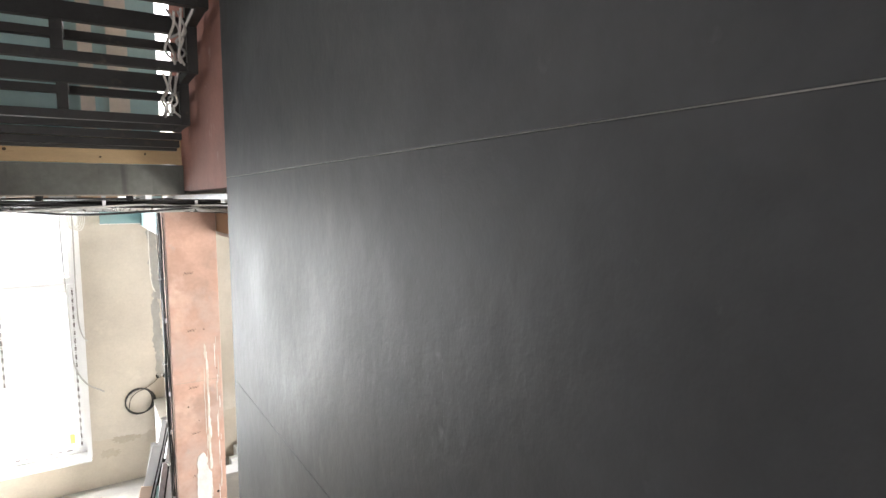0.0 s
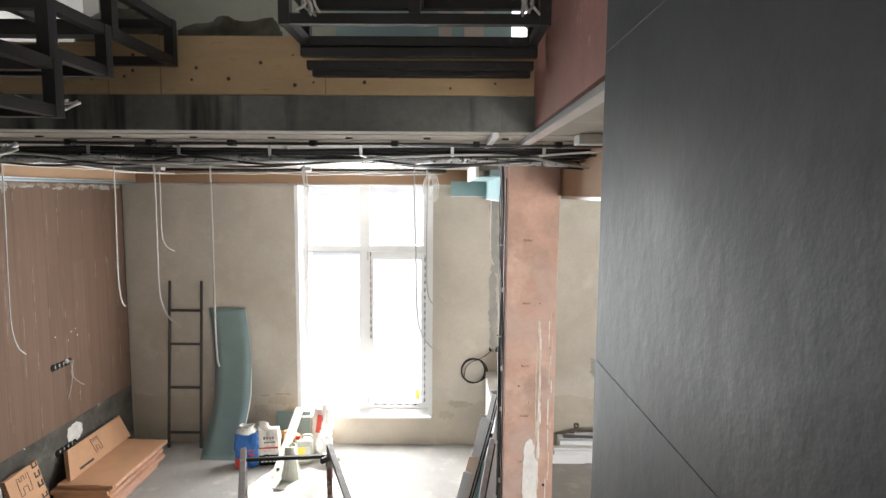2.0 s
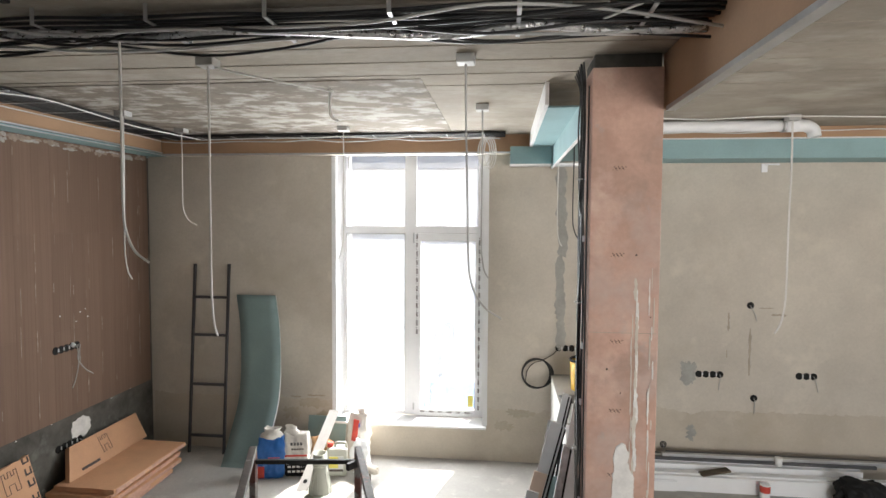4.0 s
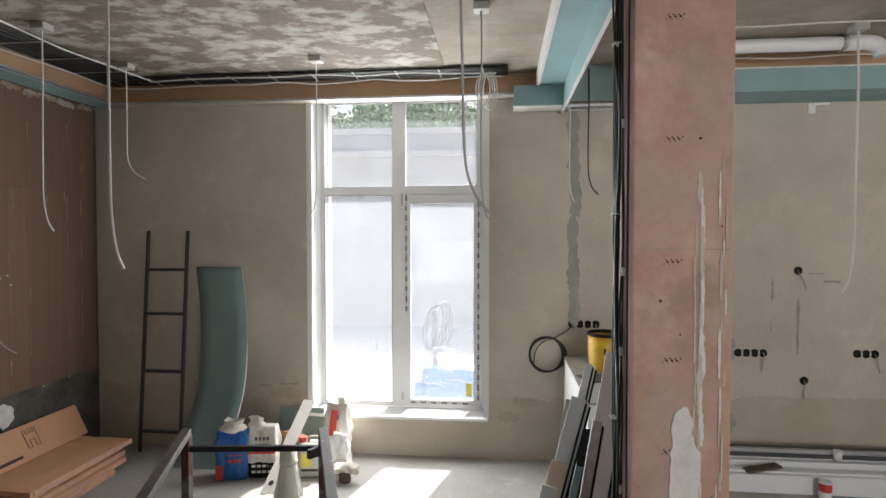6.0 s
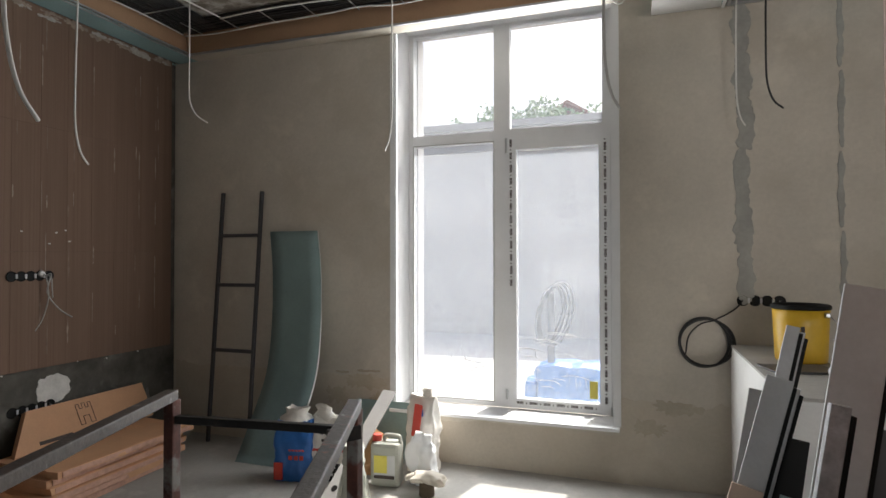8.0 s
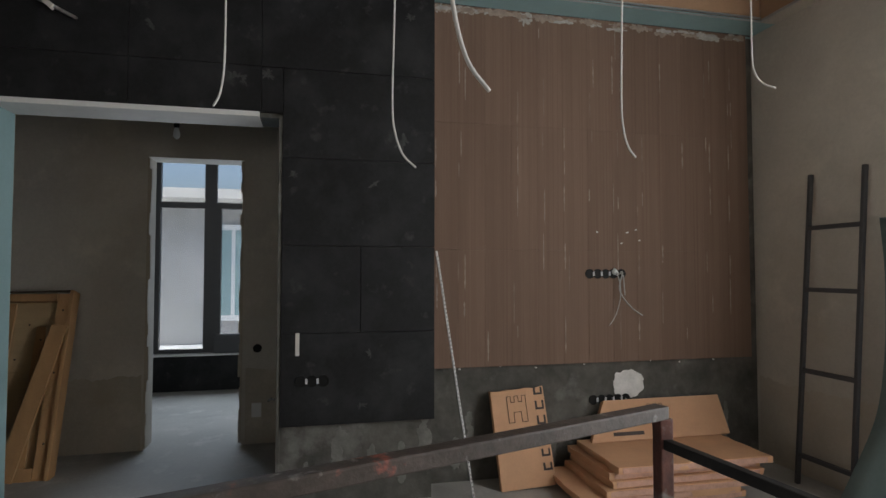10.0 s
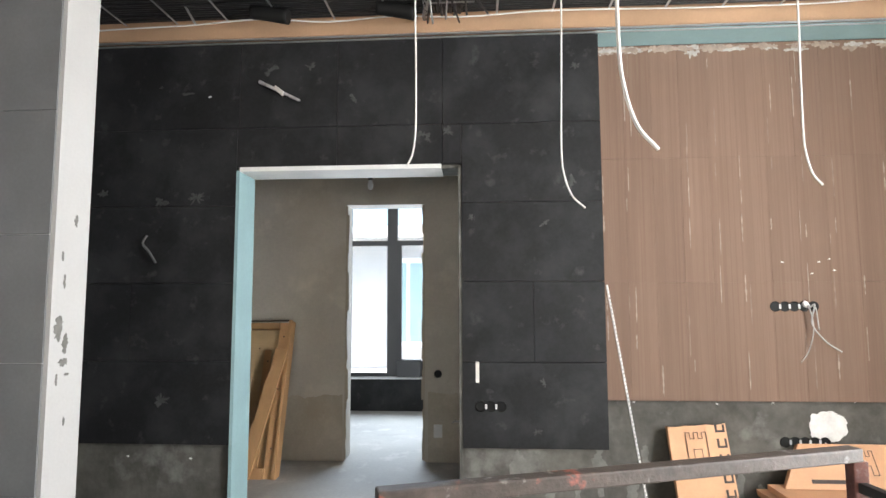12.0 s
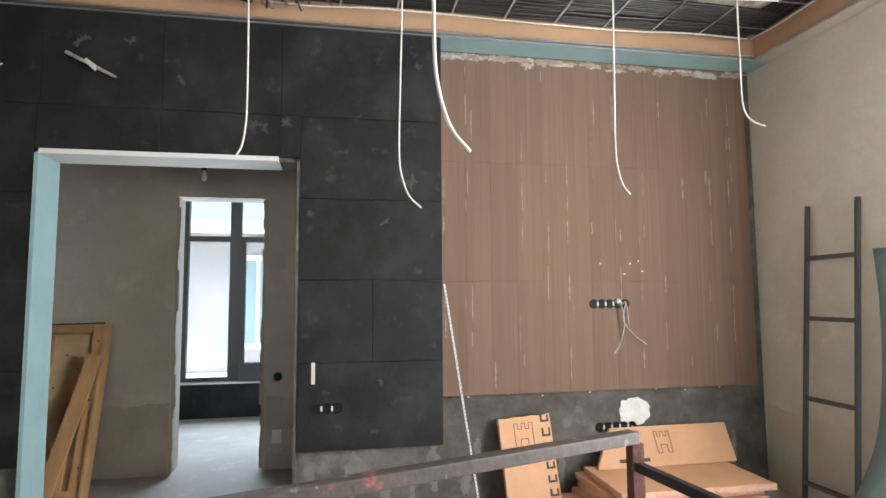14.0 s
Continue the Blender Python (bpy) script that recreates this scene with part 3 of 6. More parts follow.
struct("wall_hall_side", bm_boxes((X2 - 3.0, XL - 0.02, 1.0, 1.2, 0, 3.4), (X2 - 3.0, XL - 0.02, 7.0, 7.2, 0, 3.4)), M["plaster"], "plain plastered hall wall", "wall")
struct("ceiling_hall", bm_boxes((-8.0, XL - 0.02, 1.0, 7.2, 3.4, 3.5)), M["ceiling"], "plain concrete hall ceiling", "ceiling")
X3 = -7.3
struct("wall_far", bm_boxes((X3 - 0.25, X3, 1.2, 3.12, 0, 3.4), (X3 - 0.25, X3, 5.1, 7.0, 0, 3.4), (X3 - 0.25, X3, 3.12, 5.1, 0, 0.43), (X3 - 0.25, X3, 3.12, 5.1, 3.0, 3.4)), M["dark_tile"], "dark finished wall under the far window", "wall")
bm = bmesh.new()
rng = random.Random(4)
for y0, s in ((3.69, 1), (4.45, -1)):
    for k in range(26):
        z = 0.02 + k * 0.092
        r = 0.012 + rng.random() * 0.022
        jb = bm_box(X2 - 0.02, X2 + 0.012, min(y0, y0 + s * r), max(y0, y0 + s * r), z, z + 0.091)
        tmp = bpy.data.meshes.new("t")
        jb.to_mesh(tmp)
        bm.from_mesh(tmp)
        jb.free()
        bpy.data.meshes.remove(tmp)
struct("rough_doorway_edge", bm, M["plaster_wet"], "rough broken plaster edge of the inner doorway", "door edge")


def dark_window():
    w = tagged(new("window_2"), "dark framed hall window with bright daylight behind", "window", kind="structure")
    part("window_frame", bm_boxes((X3 - 0.12, X3 - 0.04, 3.12, 3.19, 0.43, 3.0), (X3 - 0.12, X3 - 0.04, 5.03, 5.1, 0.43, 3.0), (X3 - 0.12, X3 - 0.04, 3.19, 5.03, 0.43, 0.50), (X3 - 0.12, X3 - 0.04, 3.19, 5.03, 2.93, 3.0), (X3 - 0.12, X3 - 0.04, 3.70, 3.84, 0.50, 2.93), (X3 - 0.12, X3 - 0.04, 3.19, 3.70, 2.25, 2.32), (X3 - 0.12, X3 - 0.04, 3.84, 5.03, 2.25, 2.32)), M["dark_frame"], w)
    part("sash", bm_boxes((X3 - 0.10, X3 - 0.02, 3.84, 3.90, 0.50, 2.25), (X3 - 0.10, X3 - 0.02, 3.90, 5.03, 0.50, 0.66)), M["dark_frame"], w)
    part("window_sill", bm_box(X3 - 0.04, X3 + 0.06, 3.10, 5.12, 0.43, 0.455, bevel=0.004), M["white_plastic"], w)
    for y0, y1, z0, z1 in ((3.19, 3.70, 0.5, 2.25), (3.9, 5.03, 0.66, 2.25), (3.19, 3.70, 2.32, 2.93), (3.84, 5.03, 2.32, 2.93)):
        g = part("pane", bm_boxes((X3 - 0.082, X3 - 0.078, y0, y1, z0, z1)), M["glass_clear"], w)
        g.visible_shadow = False


dark_window()
struct("wall_roof_opening", bm_boxes((-8.0, X3 - 0.25, 1.0, 1.2, -0.2, 3.4)), M["render_pale"], "pale outer wall return", "wall")

# ---------------------------------------------------------------- outside
struct("ground", bm_boxes((-400, 400, 8.95, 500, -0.5, -0.12), (-400, -7.46, -400, 8.95, -0.5, -0.12), (6.3, 400, -400, 8.95, -0.5, -0.12), (-7.46, 6.3, -400, -2.7, -0.5, -0.12)), M["cement"], "pale concrete yard", "ground")
struct("retaining_wall", bm_boxes((-30, 30, 16.6, 16.9, -0.12, 3.95), (-30, 30, 16.5, 17.0, 3.95, 4.10), (-30, 30, 17.2, 17.6, -0.12, 4.60), (-30, 30, 17.1, 17.7, 4.60, 4.75)), M["cement"], "long grey concrete retaining wall", "wall")


def neighbour_house():
    h = thing("house", (-13.0, 3.5, -0.12), "pale rendered neighbouring house with white windows", "house")
    part("wall", bm_boxes((-0.3, 0, -6, 7, 0, 3.1)), M["cement"], h)
    part("roof", bm_boxes((-2.5, 0.7, -6.3, 7.3, 3.1, 3.3)), M["render_pale"], h)
    for y in (-0.7, 0.9, 2.6):
        w = part("window", bm_boxes((0.0, 0.06, y, y + 1.0, 0.5, 2.6)), M["white_plastic"], h)
        for y0 in (0.08, 0.54):
            # matte pale blue stands for the reflection in the glass
            part("pane", bm_boxes((0.06, 0.07, y + y0, y + y0 + 0.38, 0.62, 2.48)), M["teal_board"], w, "pane with its reflection painted pale blue")


neighbour_house()


def leafy_tree(x, y, seed, size, top):
    rng = random.Random(seed)
    z0 = top - 1.75 * size
    t = thing("tree", (x, y, -0.12), "green leafy tree behind the retaining wall", "tree", "trees behind the wall")
    bm = bmesh.new()
    tube(bm, smooth_path([(0, 0, 0), (0.15, 0, z0 * 0.5), (0.1, 0, z0 + 0.4), (0, 0.1, z0 + size * 0.9)], 4), 0.2, 7)
    for k in range(7):
        a = rng.random() * 6.28
        tube(bm, smooth_path([(0, 0, z0 + size * 0.1 + 0.2 * k), (0.8 * math.cos(a), 0.8 * math.sin(a), z0 + size * 0.35 + 0.22 * k), (size * 0.8 * math.cos(a), size * 0.8 * math.sin(a), z0 + size * 0.5 + 0.26 * k)], 3), 0.06, 5)
    part("trunk", bm, M["bark"], t)
    bm = bmesh.new()
    for _ in range(5200):
        d = Vector((rng.gauss(0, 1), rng.gauss(0, 1), rng.gauss(0, 0.8))).normalized() * (rng.random() ** 0.4) * size
        d *= 0.75 + 0.5 * noise.noise(d * 0.6 + Vector((seed, 0, 0)))
        c = d + Vector((0, 0, z0 + size * 0.8))
        u = Vector((rng.gauss(0, 1), rng.gauss(0, 1), rng.gauss(0, 1))).normalized()
        v = u.orthogonal().normalized()
        s = 0.09 + rng.random() * 0.10
        bm.faces.new([bm.verts.new(c + q) for q in (u * s, v * s * 0.6, -u * s, -v * s * 0.6)])
    part("crown", bm, M["leaf"], t)


for k, (x, y, s, top) in enumerate(((-11.4, 40.0, 2.3, 10.9), (-8.2, 40.5, 2.7, 11.9), (-4.9, 39.5, 2.6, 11.9), (-1.6, 40.0, 2.8, 11.4), (-15.0, 41.0, 2.4, 10.9), (2.2, 41.0, 2.6, 11.2))):
    leafy_tree(x, y, 11 + k, s, top)


def far_house():
    h = thing("house", (-4.3, 46.0, -0.12), "far pale house with a terracotta gable roof", "house")
    part("wall", bm_boxes((-2.6, 2.6, 0, 7, 0, 11.4)), M["render_pale"], h)
    bm = bmesh.new()
    rows = [[bm.verts.new((x, y, z)) for x, z in ((-3.1, 11.2), (0, 13.1), (3.1, 11.2), (3.1, 11.0), (0, 12.85), (-3.1, 11.0))] for y in (-0.4, 7.4)]
    for k in range(6):
        bm.faces.new((rows[0][k], rows[0][(k + 1) % 6], rows[1][(k + 1) % 6], rows[1][k]))
    bm.faces.new(rows[0][::-1])
    bm.faces.new(rows[1])
    part("roof", bm, M["roof"], h)
    part("gable", bm_boxes((-1.4, 1.4, 0.05, 6.9, 11.4, 12.0)), M["render_pale"], h)


far_house()
struct("outer_reveal", bm_boxes((WX0 - 0.002, WX0 + 0.055, GY + 0.055, 8.99, WZ0, WZ1), (WX1 - 0.055, WX1 + 0.002, GY + 0.055, 8.99, WZ0, WZ1)), M["white_wall"], "white plastered outer reveal of the window", "reveal")

d = thing("wrapped_bundle", (-0.25, 9.75, -0.12), "blue plastic-wrapped bundle standing outside the window", "bundle")
bm = bm_box(-0.3, 0.34, -0.2, 0.2, 0, 0.72, bevel=0.09)
bmesh.ops.subdivide_edges(bm, edges=bm.edges[:], cuts=3, use_grid_fill=True)
part("film", jitter(bm, 0.04, 6.0), M["blue_wrap"], d)
bm = bm_box(-0.42, -0.3, -0.15, 0.15, 0, 0.55, bevel=0.04)
part("side_film", jitter(bm, 0.03, 6.0), M["blue_wrap"], d)
d = thing("hose_coil", (-0.42, 9.60, 1.05), "grey hose coil hanging outside the window", "hose")
bm = bmesh.new()
for k in range(4):
    tube(bm, [(0.02 * k + (0.11 + 0.012 * k) * math.cos(a) + 0.05 * math.sin(a), 0.02 * k, (0.26 + 0.01 * k) * math.sin(a)) for a in [i * 6.2832 / 30 for i in range(31)]], 0.013, 6)
part("hose", bm, M["mid_grey"], d)
d = thing("hose_peg", (-0.42, 9.72, -0.12), "plain post holding the hose coil outside", "post")
part("post", bm_box(-0.03, 0.03, -0.03, 0.03, 0, 1.36, bevel=0.005), M["mid_grey"], d)
# ---------------------------------------------------------------- steel stairs


def step_frame(w, d, h, t=0.04):
    bm = bmesh.new()
    for x in (0, w - t):
        for y in (0, d - t):
            box(bm, x, x + t, y, y + t, 0, h)
        for z in (0, h - t):
            box(bm, x + 0.003, x + t - 0.003, t, d - t, z + 0.002, z + t - 0.002)
    for y in (0, d - t):
        for z in (0, h - t):
            box(bm, t, w - t, y + 0.003, y + t - 0.003, z + 0.002, z + t - 0.002)
    box(bm, w / 2 - t / 2, w / 2 + t / 2, t, d - t, h - t + 0.002, h - 0.002)
    box(bm, w / 2 - t / 2, w / 2 + t / 2, 0.004, t - 0.004, t, h - t)
    return bm




def flight(name, x, y, z, dirs, n, label, w=0.97, run=0.28, rise=0.18, depth=0.335, treads=False):
    f = thing(name, (x, y, z), label, "staircase")
    mesh = None
    for k in range(n):
        ob = part("step_frame", step_frame(w, depth, 0.185), M["steel"], f) if mesh is None else new("step_frame", mesh)
        mesh = ob.data
        ob.parent = f
        ob.location = (0, dirs * run * k, rise * k)
        if treads:
            t = part("tread", bm_box(0, w, 0, depth, 0.186, 0.2, bevel=0.003), M["ply"], f)
            t.location = ob.location
    return f


flight("stair_flight", -1.895, 0.61, 2.08, 1, 10, "black welded steel flight rising to the upper floor", w=1.095)
top = thing("top_step", (-1.895, 3.47, 3.85), "black steel top frame of the open stair", "stair frame")
part("frame", step_frame(1.095, 0.50, 0.20), M["steel"], top)
flight("stair_flight", -0.175, 3.405, 3.88, -1, 9, "black welded steel flight above the lower stairs", w=0.96)
up = thing("stair_trimmer", (-0.175, 3.56, 3.84), "black steel trimmer bars under the upper flight", "stair frame")
for y, z in ((0.14, 0.0), (0.24, -0.03), (0.34, -0.04)):
    part("bar", bm_box(0, 0.96, y, y + 0.04, z, z + 0.035, bevel=0.003), M["steel"], up)
flight("stair_flight", -0.185, 3.98, -0.015, -1, 11, "steel flight with plywood treads leading down to the room", w=0.97, rise=0.186, treads=True)
ld = thing("stair_landing", (-1.895, -2.35, 1.95), "plywood half landing on a black steel frame", "landing")
part("deck", bm_box(0, 2.68, 0, 3.52, 0.06, 0.10, bevel=0.004), M["ply"], ld)
part("frame", bm_boxes((0, 2.68, 0, 0.06, 0, 0.058), (0, 2.68, 3.46, 3.52, 0, 0.058), (0, 0.06, 0.06, 3.46, 0, 0.058), (2.62, 2.68, 0.06, 3.46, 0, 0.058)), M["steel"], ld)
for x in (0.02, 2.60):
    for y in (0.02, 2.80):
        part("post", bm_box(x, x + 0.06, y, y + 0.06, -1.95, -0.001, bevel=0.003), M["steel"], ld)
rng = random.Random(8)


def wire_bunch(x, y, z, n, seed, along):
    """Loose wires tied along a stair side."""
    r = random.Random(seed)
    b = thing("wire_bunch", (x, y, z), "loose pale wires tied along the steel stair", "wires", "wires along the stair")
    for k in range(n):
        pts = []
        for i in range(6):
            f = i / 5
            pts.append((r.gauss(0, 0.012) + 0.012 * k, along[0] * f + r.gauss(0, 0.01), along[1] * f + r.gauss(0, 0.008) - 0.03 * math.sin(3.14 * f)))
        part("wire", bm_tube(pts, 0.005, 5, 4), M["cable_grey"] if k % 2 else M["cable_white"], b)


for k in range(3):
    wire_bunch(-0.085, 3.46 - 0.28 * k, 3.90 + 0.18 * k, 5, 20 + k, (-0.22, 0.17))
    wire_bunch(0.675, 3.46 - 0.28 * k, 3.90 + 0.18 * k, 5, 40 + k, (-0.22, 0.17))
for k in range(4):
    wire_bunch(-0.95, 3.16 - 0.28 * k, 3.58 - 0.18 * k, 4, 60 + k, (0.26, 0.03))

# plywood upstand and things on the upper slab
for x0, x1, z1 in ((-1.92, -1.125, 3.96), (-1.123, -0.885, 3.995), (-0.883, -0.132, 3.99), (-0.13, 0.815, 3.90)):
    p = thing("plywood_sheet", (x0, SY - 0.009, 3.731), "knotty pale plywood sheet fixed along the slab edge", "plywood", "plywood upstand")
    part("sheet", bm_box(0.001, x1 - x0 - 0.001, 0, 0.018, 0, z1 - 3.731, bevel=0.002), M["ply"], p)
    r = random.Random(int(abs(x0) * 100))
    for _ in range(7):
        kx, kz = r.uniform(0.05, x1 - x0 - 0.05), r.uniform(0.03, z1 - 3.75)
        kb = bm_lathe([(0.004 + 0.006 * r.random(), 0), (0.003, 0.002)], 10)
        kb.transform(Matrix.Translation((kx, -0.001, kz)) @ pose(0, 0, 0, 90))
        part("knot", kb, M["bark"], p, "dark knot")


def soft_bag(w, d, h, seed, lump=0.02, top=0.75, cuts=22):
    """A filled sack: boxy with soft corners, creased, its mouth pressed flat."""
    bm = bm_box(-w / 2, w / 2, -d / 2, d / 2, 0, h)
    bmesh.ops.subdivide_edges(bm, edges=bm.edges[:], cuts=cuts, use_grid_fill=True)
    for v in bm.verts:
        f = v.co.z / h
        x, y = v.co.x / (w / 2), v.co.y / (d / 2)
        n4 = (x**14 + y**14) ** (1 / 14)
        k = (max(abs(x), abs(y)) / n4) if n4 > 1e-6 else 1.0
        bulge = 1 + 0.07 * math.sin(3.14 * min(1.0, f * 1.15))
        shut = max(0.0, (f - 0.62) / 0.38) ** 1.4
        foot = 1 - 0.08 * max(0.0, 1 - f * 8)
        v.co.x *= k * bulge * foot * (1 - (1 - top) * 0.45 * shut)
        v.co.y *= k * bulge * foot * (1 - (1 - top * 0.5) * shut)
        fold = 0.45 - abs(noise.noise(Vector((v.co.x * 13 + seed, v.co.y * 13, v.co.z * 8)))) * 2.2
        fold += 0.5 * (0.4 - abs(noise.noise(Vector((v.co.x * 20 + v.co.z * 14, v.co.y * 20, v.co.z * 17 + seed)))) * 2.0)
        v.co += noise.noise_vector(v.co * 7 + Vector((seed, seed, 0))) * lump * 0.8 + Vector((v.co.x, v.co.y, 0)).normalized() * fold * lump * 0.7
        v.co.z = max(v.co.z, 0.0)
    for f in bm.faces:
        f.smooth = True
    return bm


for x, y, w, h, s in ((-1.245, 4.41, 0.46, 0.50, 1), (-0.725, 4.46, 0.58, 0.46, 2)):
    b = thing("rubble_sack", (x, y, 3.722), "slumped olive rubble sack on the upper floor", "sack", "sacks on the upper floor")
    bm = soft_bag(w, 0.35, h, s, 0.05, 0.35)
    part("sack", bm, M["sack_dark"], b)
struct("wall_upper_teal", bm_boxes((-0.28, 0.815, 5.0, 5.05, 3.722, ZT)), M["teal_board"], "pale blue board partition upstairs", "wall")
struct("upper_door_frame", bm_boxes((0.36, 0.44, 4.96, 5.0, 3.722, 5.9), (0.52, 0.64, 4.975, 5.0, 3.722, 5.9)), M["plaster"], "pale upright in the upstairs partition", "frame")
struct("red_wall_profile", bm_boxes((SX1 - 0.02, SX1 + 0.03, 2.75, 5.0, ZC - 0.024, ZC - 0.002)), M["galv"], "galvanised ceiling profile", "trim")
struct("ceiling_profile", bm_boxes((0.63, 0.66, 3.99, 4.95, ZC - 0.024, ZC - 0.002)), M["galv"], "galvanised ceiling profile", "trim")

# ---------------------------------------------------------------- trestle
tr = thing("metal_trestle", (0, 0, 0), "worn reddish welded steel trestle frame standing on the floor", "trestle")
A, B, C, D = (-1.345, 6.075), (-0.612, 6.165), (-0.875, 4.72), (-0.11, 4.80)
for x, y in (A, B, C, D):
    post = part("post", bm_box(x - 0.022, x + 0.022, y - 0.022, y + 0.022, 0, 1.03, bevel=0.004), M["rust"], tr, "dark red steel post")
for p, q in ((A, C), (B, D)):
    part("top_rail", bm_bar((*p, 1.048), (*q, 1.055), 0.05, 0.04), M["rail_top"], tr, "paint-splashed scuffed top rail")
part("crossbar", bm_bar((A[0], A[1], 0.955), (B[0], B[1], 0.955), 0.03, 0.03), M["steel"], tr)
part("crossbar", bm_bar((A[0], A[1], 0.25), (B[0], B[1], 0.25), 0.03, 0.03), M["rust"], tr)
part("crossbar", bm_bar((C[0], C[1], 0.25), (D[0], D[1], 0.25), 0.03, 0.03), M["rust"], tr)
part("lug", bm_bar((B[0] - 0.05, B[1] - 0.1, 0.955), (B[0] + 0.02, B[1], 0.955), 0.03, 0.05), M["steel"], tr)
for (x, y), (u, v) in ((A, C), (B, D)):
    part("brace", bm_bar((x, y, 0.18), (u, v, 0.18), 0.025, 0.025), M["rust"], tr)

# ---------------------------------------------------------------- ladder and sheets by the north wall
la = thing("ladder", (0, 0, 0), "dark grey steel ladder leaning against the plastered wall", "ladder")
for xt, xb in ((-3.125, -3.15), (-2.718, -2.735)):
    part("side_rail", bm_bar((xb, 8.32, 0.0), (xt, 8.47, 2.15), 0.028, 0.028), M["dark_frame"], la)
for z in (0.20, 0.78, 1.34, 1.77):
    f = z / 2.15
    part("rung", bm_bar((-3.15 + 0.025 * f, 8.32 + 0.15 * f, z), (-2.735 + 0.017 * f, 8.32 + 0.15 * f, z), 0.03, 0.03), M["dark_frame"], la)

gb = thing("gypsum_sheet", (0, 0, 0), "bowed green gypsum sheet leaning against the wall", "gypsum sheet")
bm = bmesh.new()
prof = smooth_path([(0, 8.00, 0.002), (0.02, 8.16, 0.28), (0.06, 8.30, 0.62), (0.065, 8.37, 1.0), (0.03, 8.43, 1.45), (-0.03, 8.475, 1.80)], 5)
rows = []
for p in prof:
    rows.append([bm.verts.new((x + p.x, p.y - o, p.z)) for o in (0.0125, 0.0) for x in (-2.60, -2.49, -2.37, -2.25, -2.14)])
n = 5
for a, b in zip(rows, rows[1:]):
    for k in range(n - 1):
        bm.faces.new((a[k], a[k + 1], b[k + 1], b[k])).smooth = True
        bm.faces.new((a[n + k + 1], a[n + k], b[n + k], b[n + k + 1])).smooth = True
    bm.faces.new((a[n], a[0], b[0], b[n]))
    bm.faces.new((a[n - 1], a[2 * n - 1], b[2 * n - 1], b[n - 1]))
for r in (rows[0], rows[-1]):
    bm.faces.new(r[:n] + r[:n - 1:-1])
part("sheet", bm, M["teal_dark"], gb)
bm = bmesh.new()
for a, b in zip(prof, prof[1:]):
    q = bm_bar((-2.137 + a.x, a.y - 0.006, a.z), (-2.137 + b.x, b.y - 0.006, b.z), 0.004, 0.013)
    tmp = bpy.data.meshes.new("t")
    q.to_mesh(tmp)
    bm.from_mesh(tmp)
    q.free()
    bpy.data.meshes.remove(tmp)
part("cut_edge", bm, M["white_board"], gb, "white cut edge")
of = thing("board_offcut", (-1.58, 8.37, 0), "dark green gypsum offcut leaning at the wall foot", "board")
part("board", bm_box(-0.21, 0.23, -0.006, 0.006, 0, 0.45, bevel=0.002, m=pose(0, 0, 0, -14)), M["teal_dark"], of)

# ---------------------------------------------------------------- sacks and cans by the window


def merge(bm, other):
    tmp = bpy.data.meshes.new("t")
    other.to_mesh(tmp)
    bm.from_mesh(tmp)
    other.free()
    bpy.data.meshes.remove(tmp)
    return bm


def crumpled(w, d, h, seed):
    bm = bm_lathe([(w * 0.5, 0), (w * 0.46, h * 0.3), (w * 0.3, h * 0.6), (w * 0.4, h)], 14, caps=False)
    for v in bm.verts:
        v.co.y *= d / w
        v.co += noise.noise_vector(v.co * 16 + Vector((seed, 0, 0))) * 0.03
    return bm


def bars(parent, x0, x1, y, zs, mat, name="print"):
    """Rows of plain printed bars, each a part."""
    for z, hgt, n in zs:
        step = (x1 - x0) / n
        for k in range(n):
            part(name, bm_box(x0 + k * step, x0 + k * step + step * 0.7, y - 0.004, y, z, z + hgt), mat, parent)


sk = thing("cement_sack", (-1.975, 7.88, 0), "open blue printed building sack with crumpled paper on top", "sack", turn=12)
part("sack", soft_bag(0.27, 0.19, 0.42, 3, 0.018, 0.95), M["blue"], sk)
part("liner", crumpled(0.24, 0.15, 0.10, 5), M["paper_white"], sk, "torn white paper liner").location = (0, 0, 0.40)
part("red_patch", bm_box(-0.125, -0.06, -0.118, -0.108, 0.02, 0.14, bevel=0.003), M["red"], sk)
bars(sk, -0.02, 0.10, -0.108, ((0.16, 0.03, 3), (0.22, 0.012, 5)), M["red"])
sk = thing("plaster_sack", (-1.735, 7.96, 0), "white and red printed plaster sack with a dark base", "sack", turn=10)
part("sack", soft_bag(0.25, 0.18, 0.44, 7, 0.018, 0.85), M["paper_white"], sk)
part("dark_base", soft_bag(0.258, 0.188, 0.20, 7, 0.016, 1.0), M["black"], sk, "dark printed lower part")
part("flap", crumpled(0.16, 0.08, 0.10, 9), M["paper_white"], sk).location = (-0.06, 0, 0.41)
bars(sk, -0.05, 0.08, -0.104, ((0.335, 0.03, 4),), M["mid_grey"])
bars(sk, -0.04, 0.09, -0.104, ((0.285, 0.018, 5),), M["ink"])
part("orange_band", bm_box(-0.115, 0.118, -0.106, -0.098, 0.215, 0.235, bevel=0.003), M["red"], sk, "orange-red printed band")
bars(sk, -0.08, 0.10, -0.103, ((0.05, 0.02, 4), (0.10, 0.02, 4), (0.15, 0.02, 4)), M["smear"])
sk = thing("tool_bag", (-1.55, 8.16, 0), "small heap of yellow and grey rags", "rags")
part("rags", soft_bag(0.22, 0.18, 0.32, 12, 0.05, 0.6), M["crate"], sk)

pl = thing("gypsum_strip", (0, 0, 0), "pale gypsum strip with a round hole leaning towards the wall", "gypsum strip")
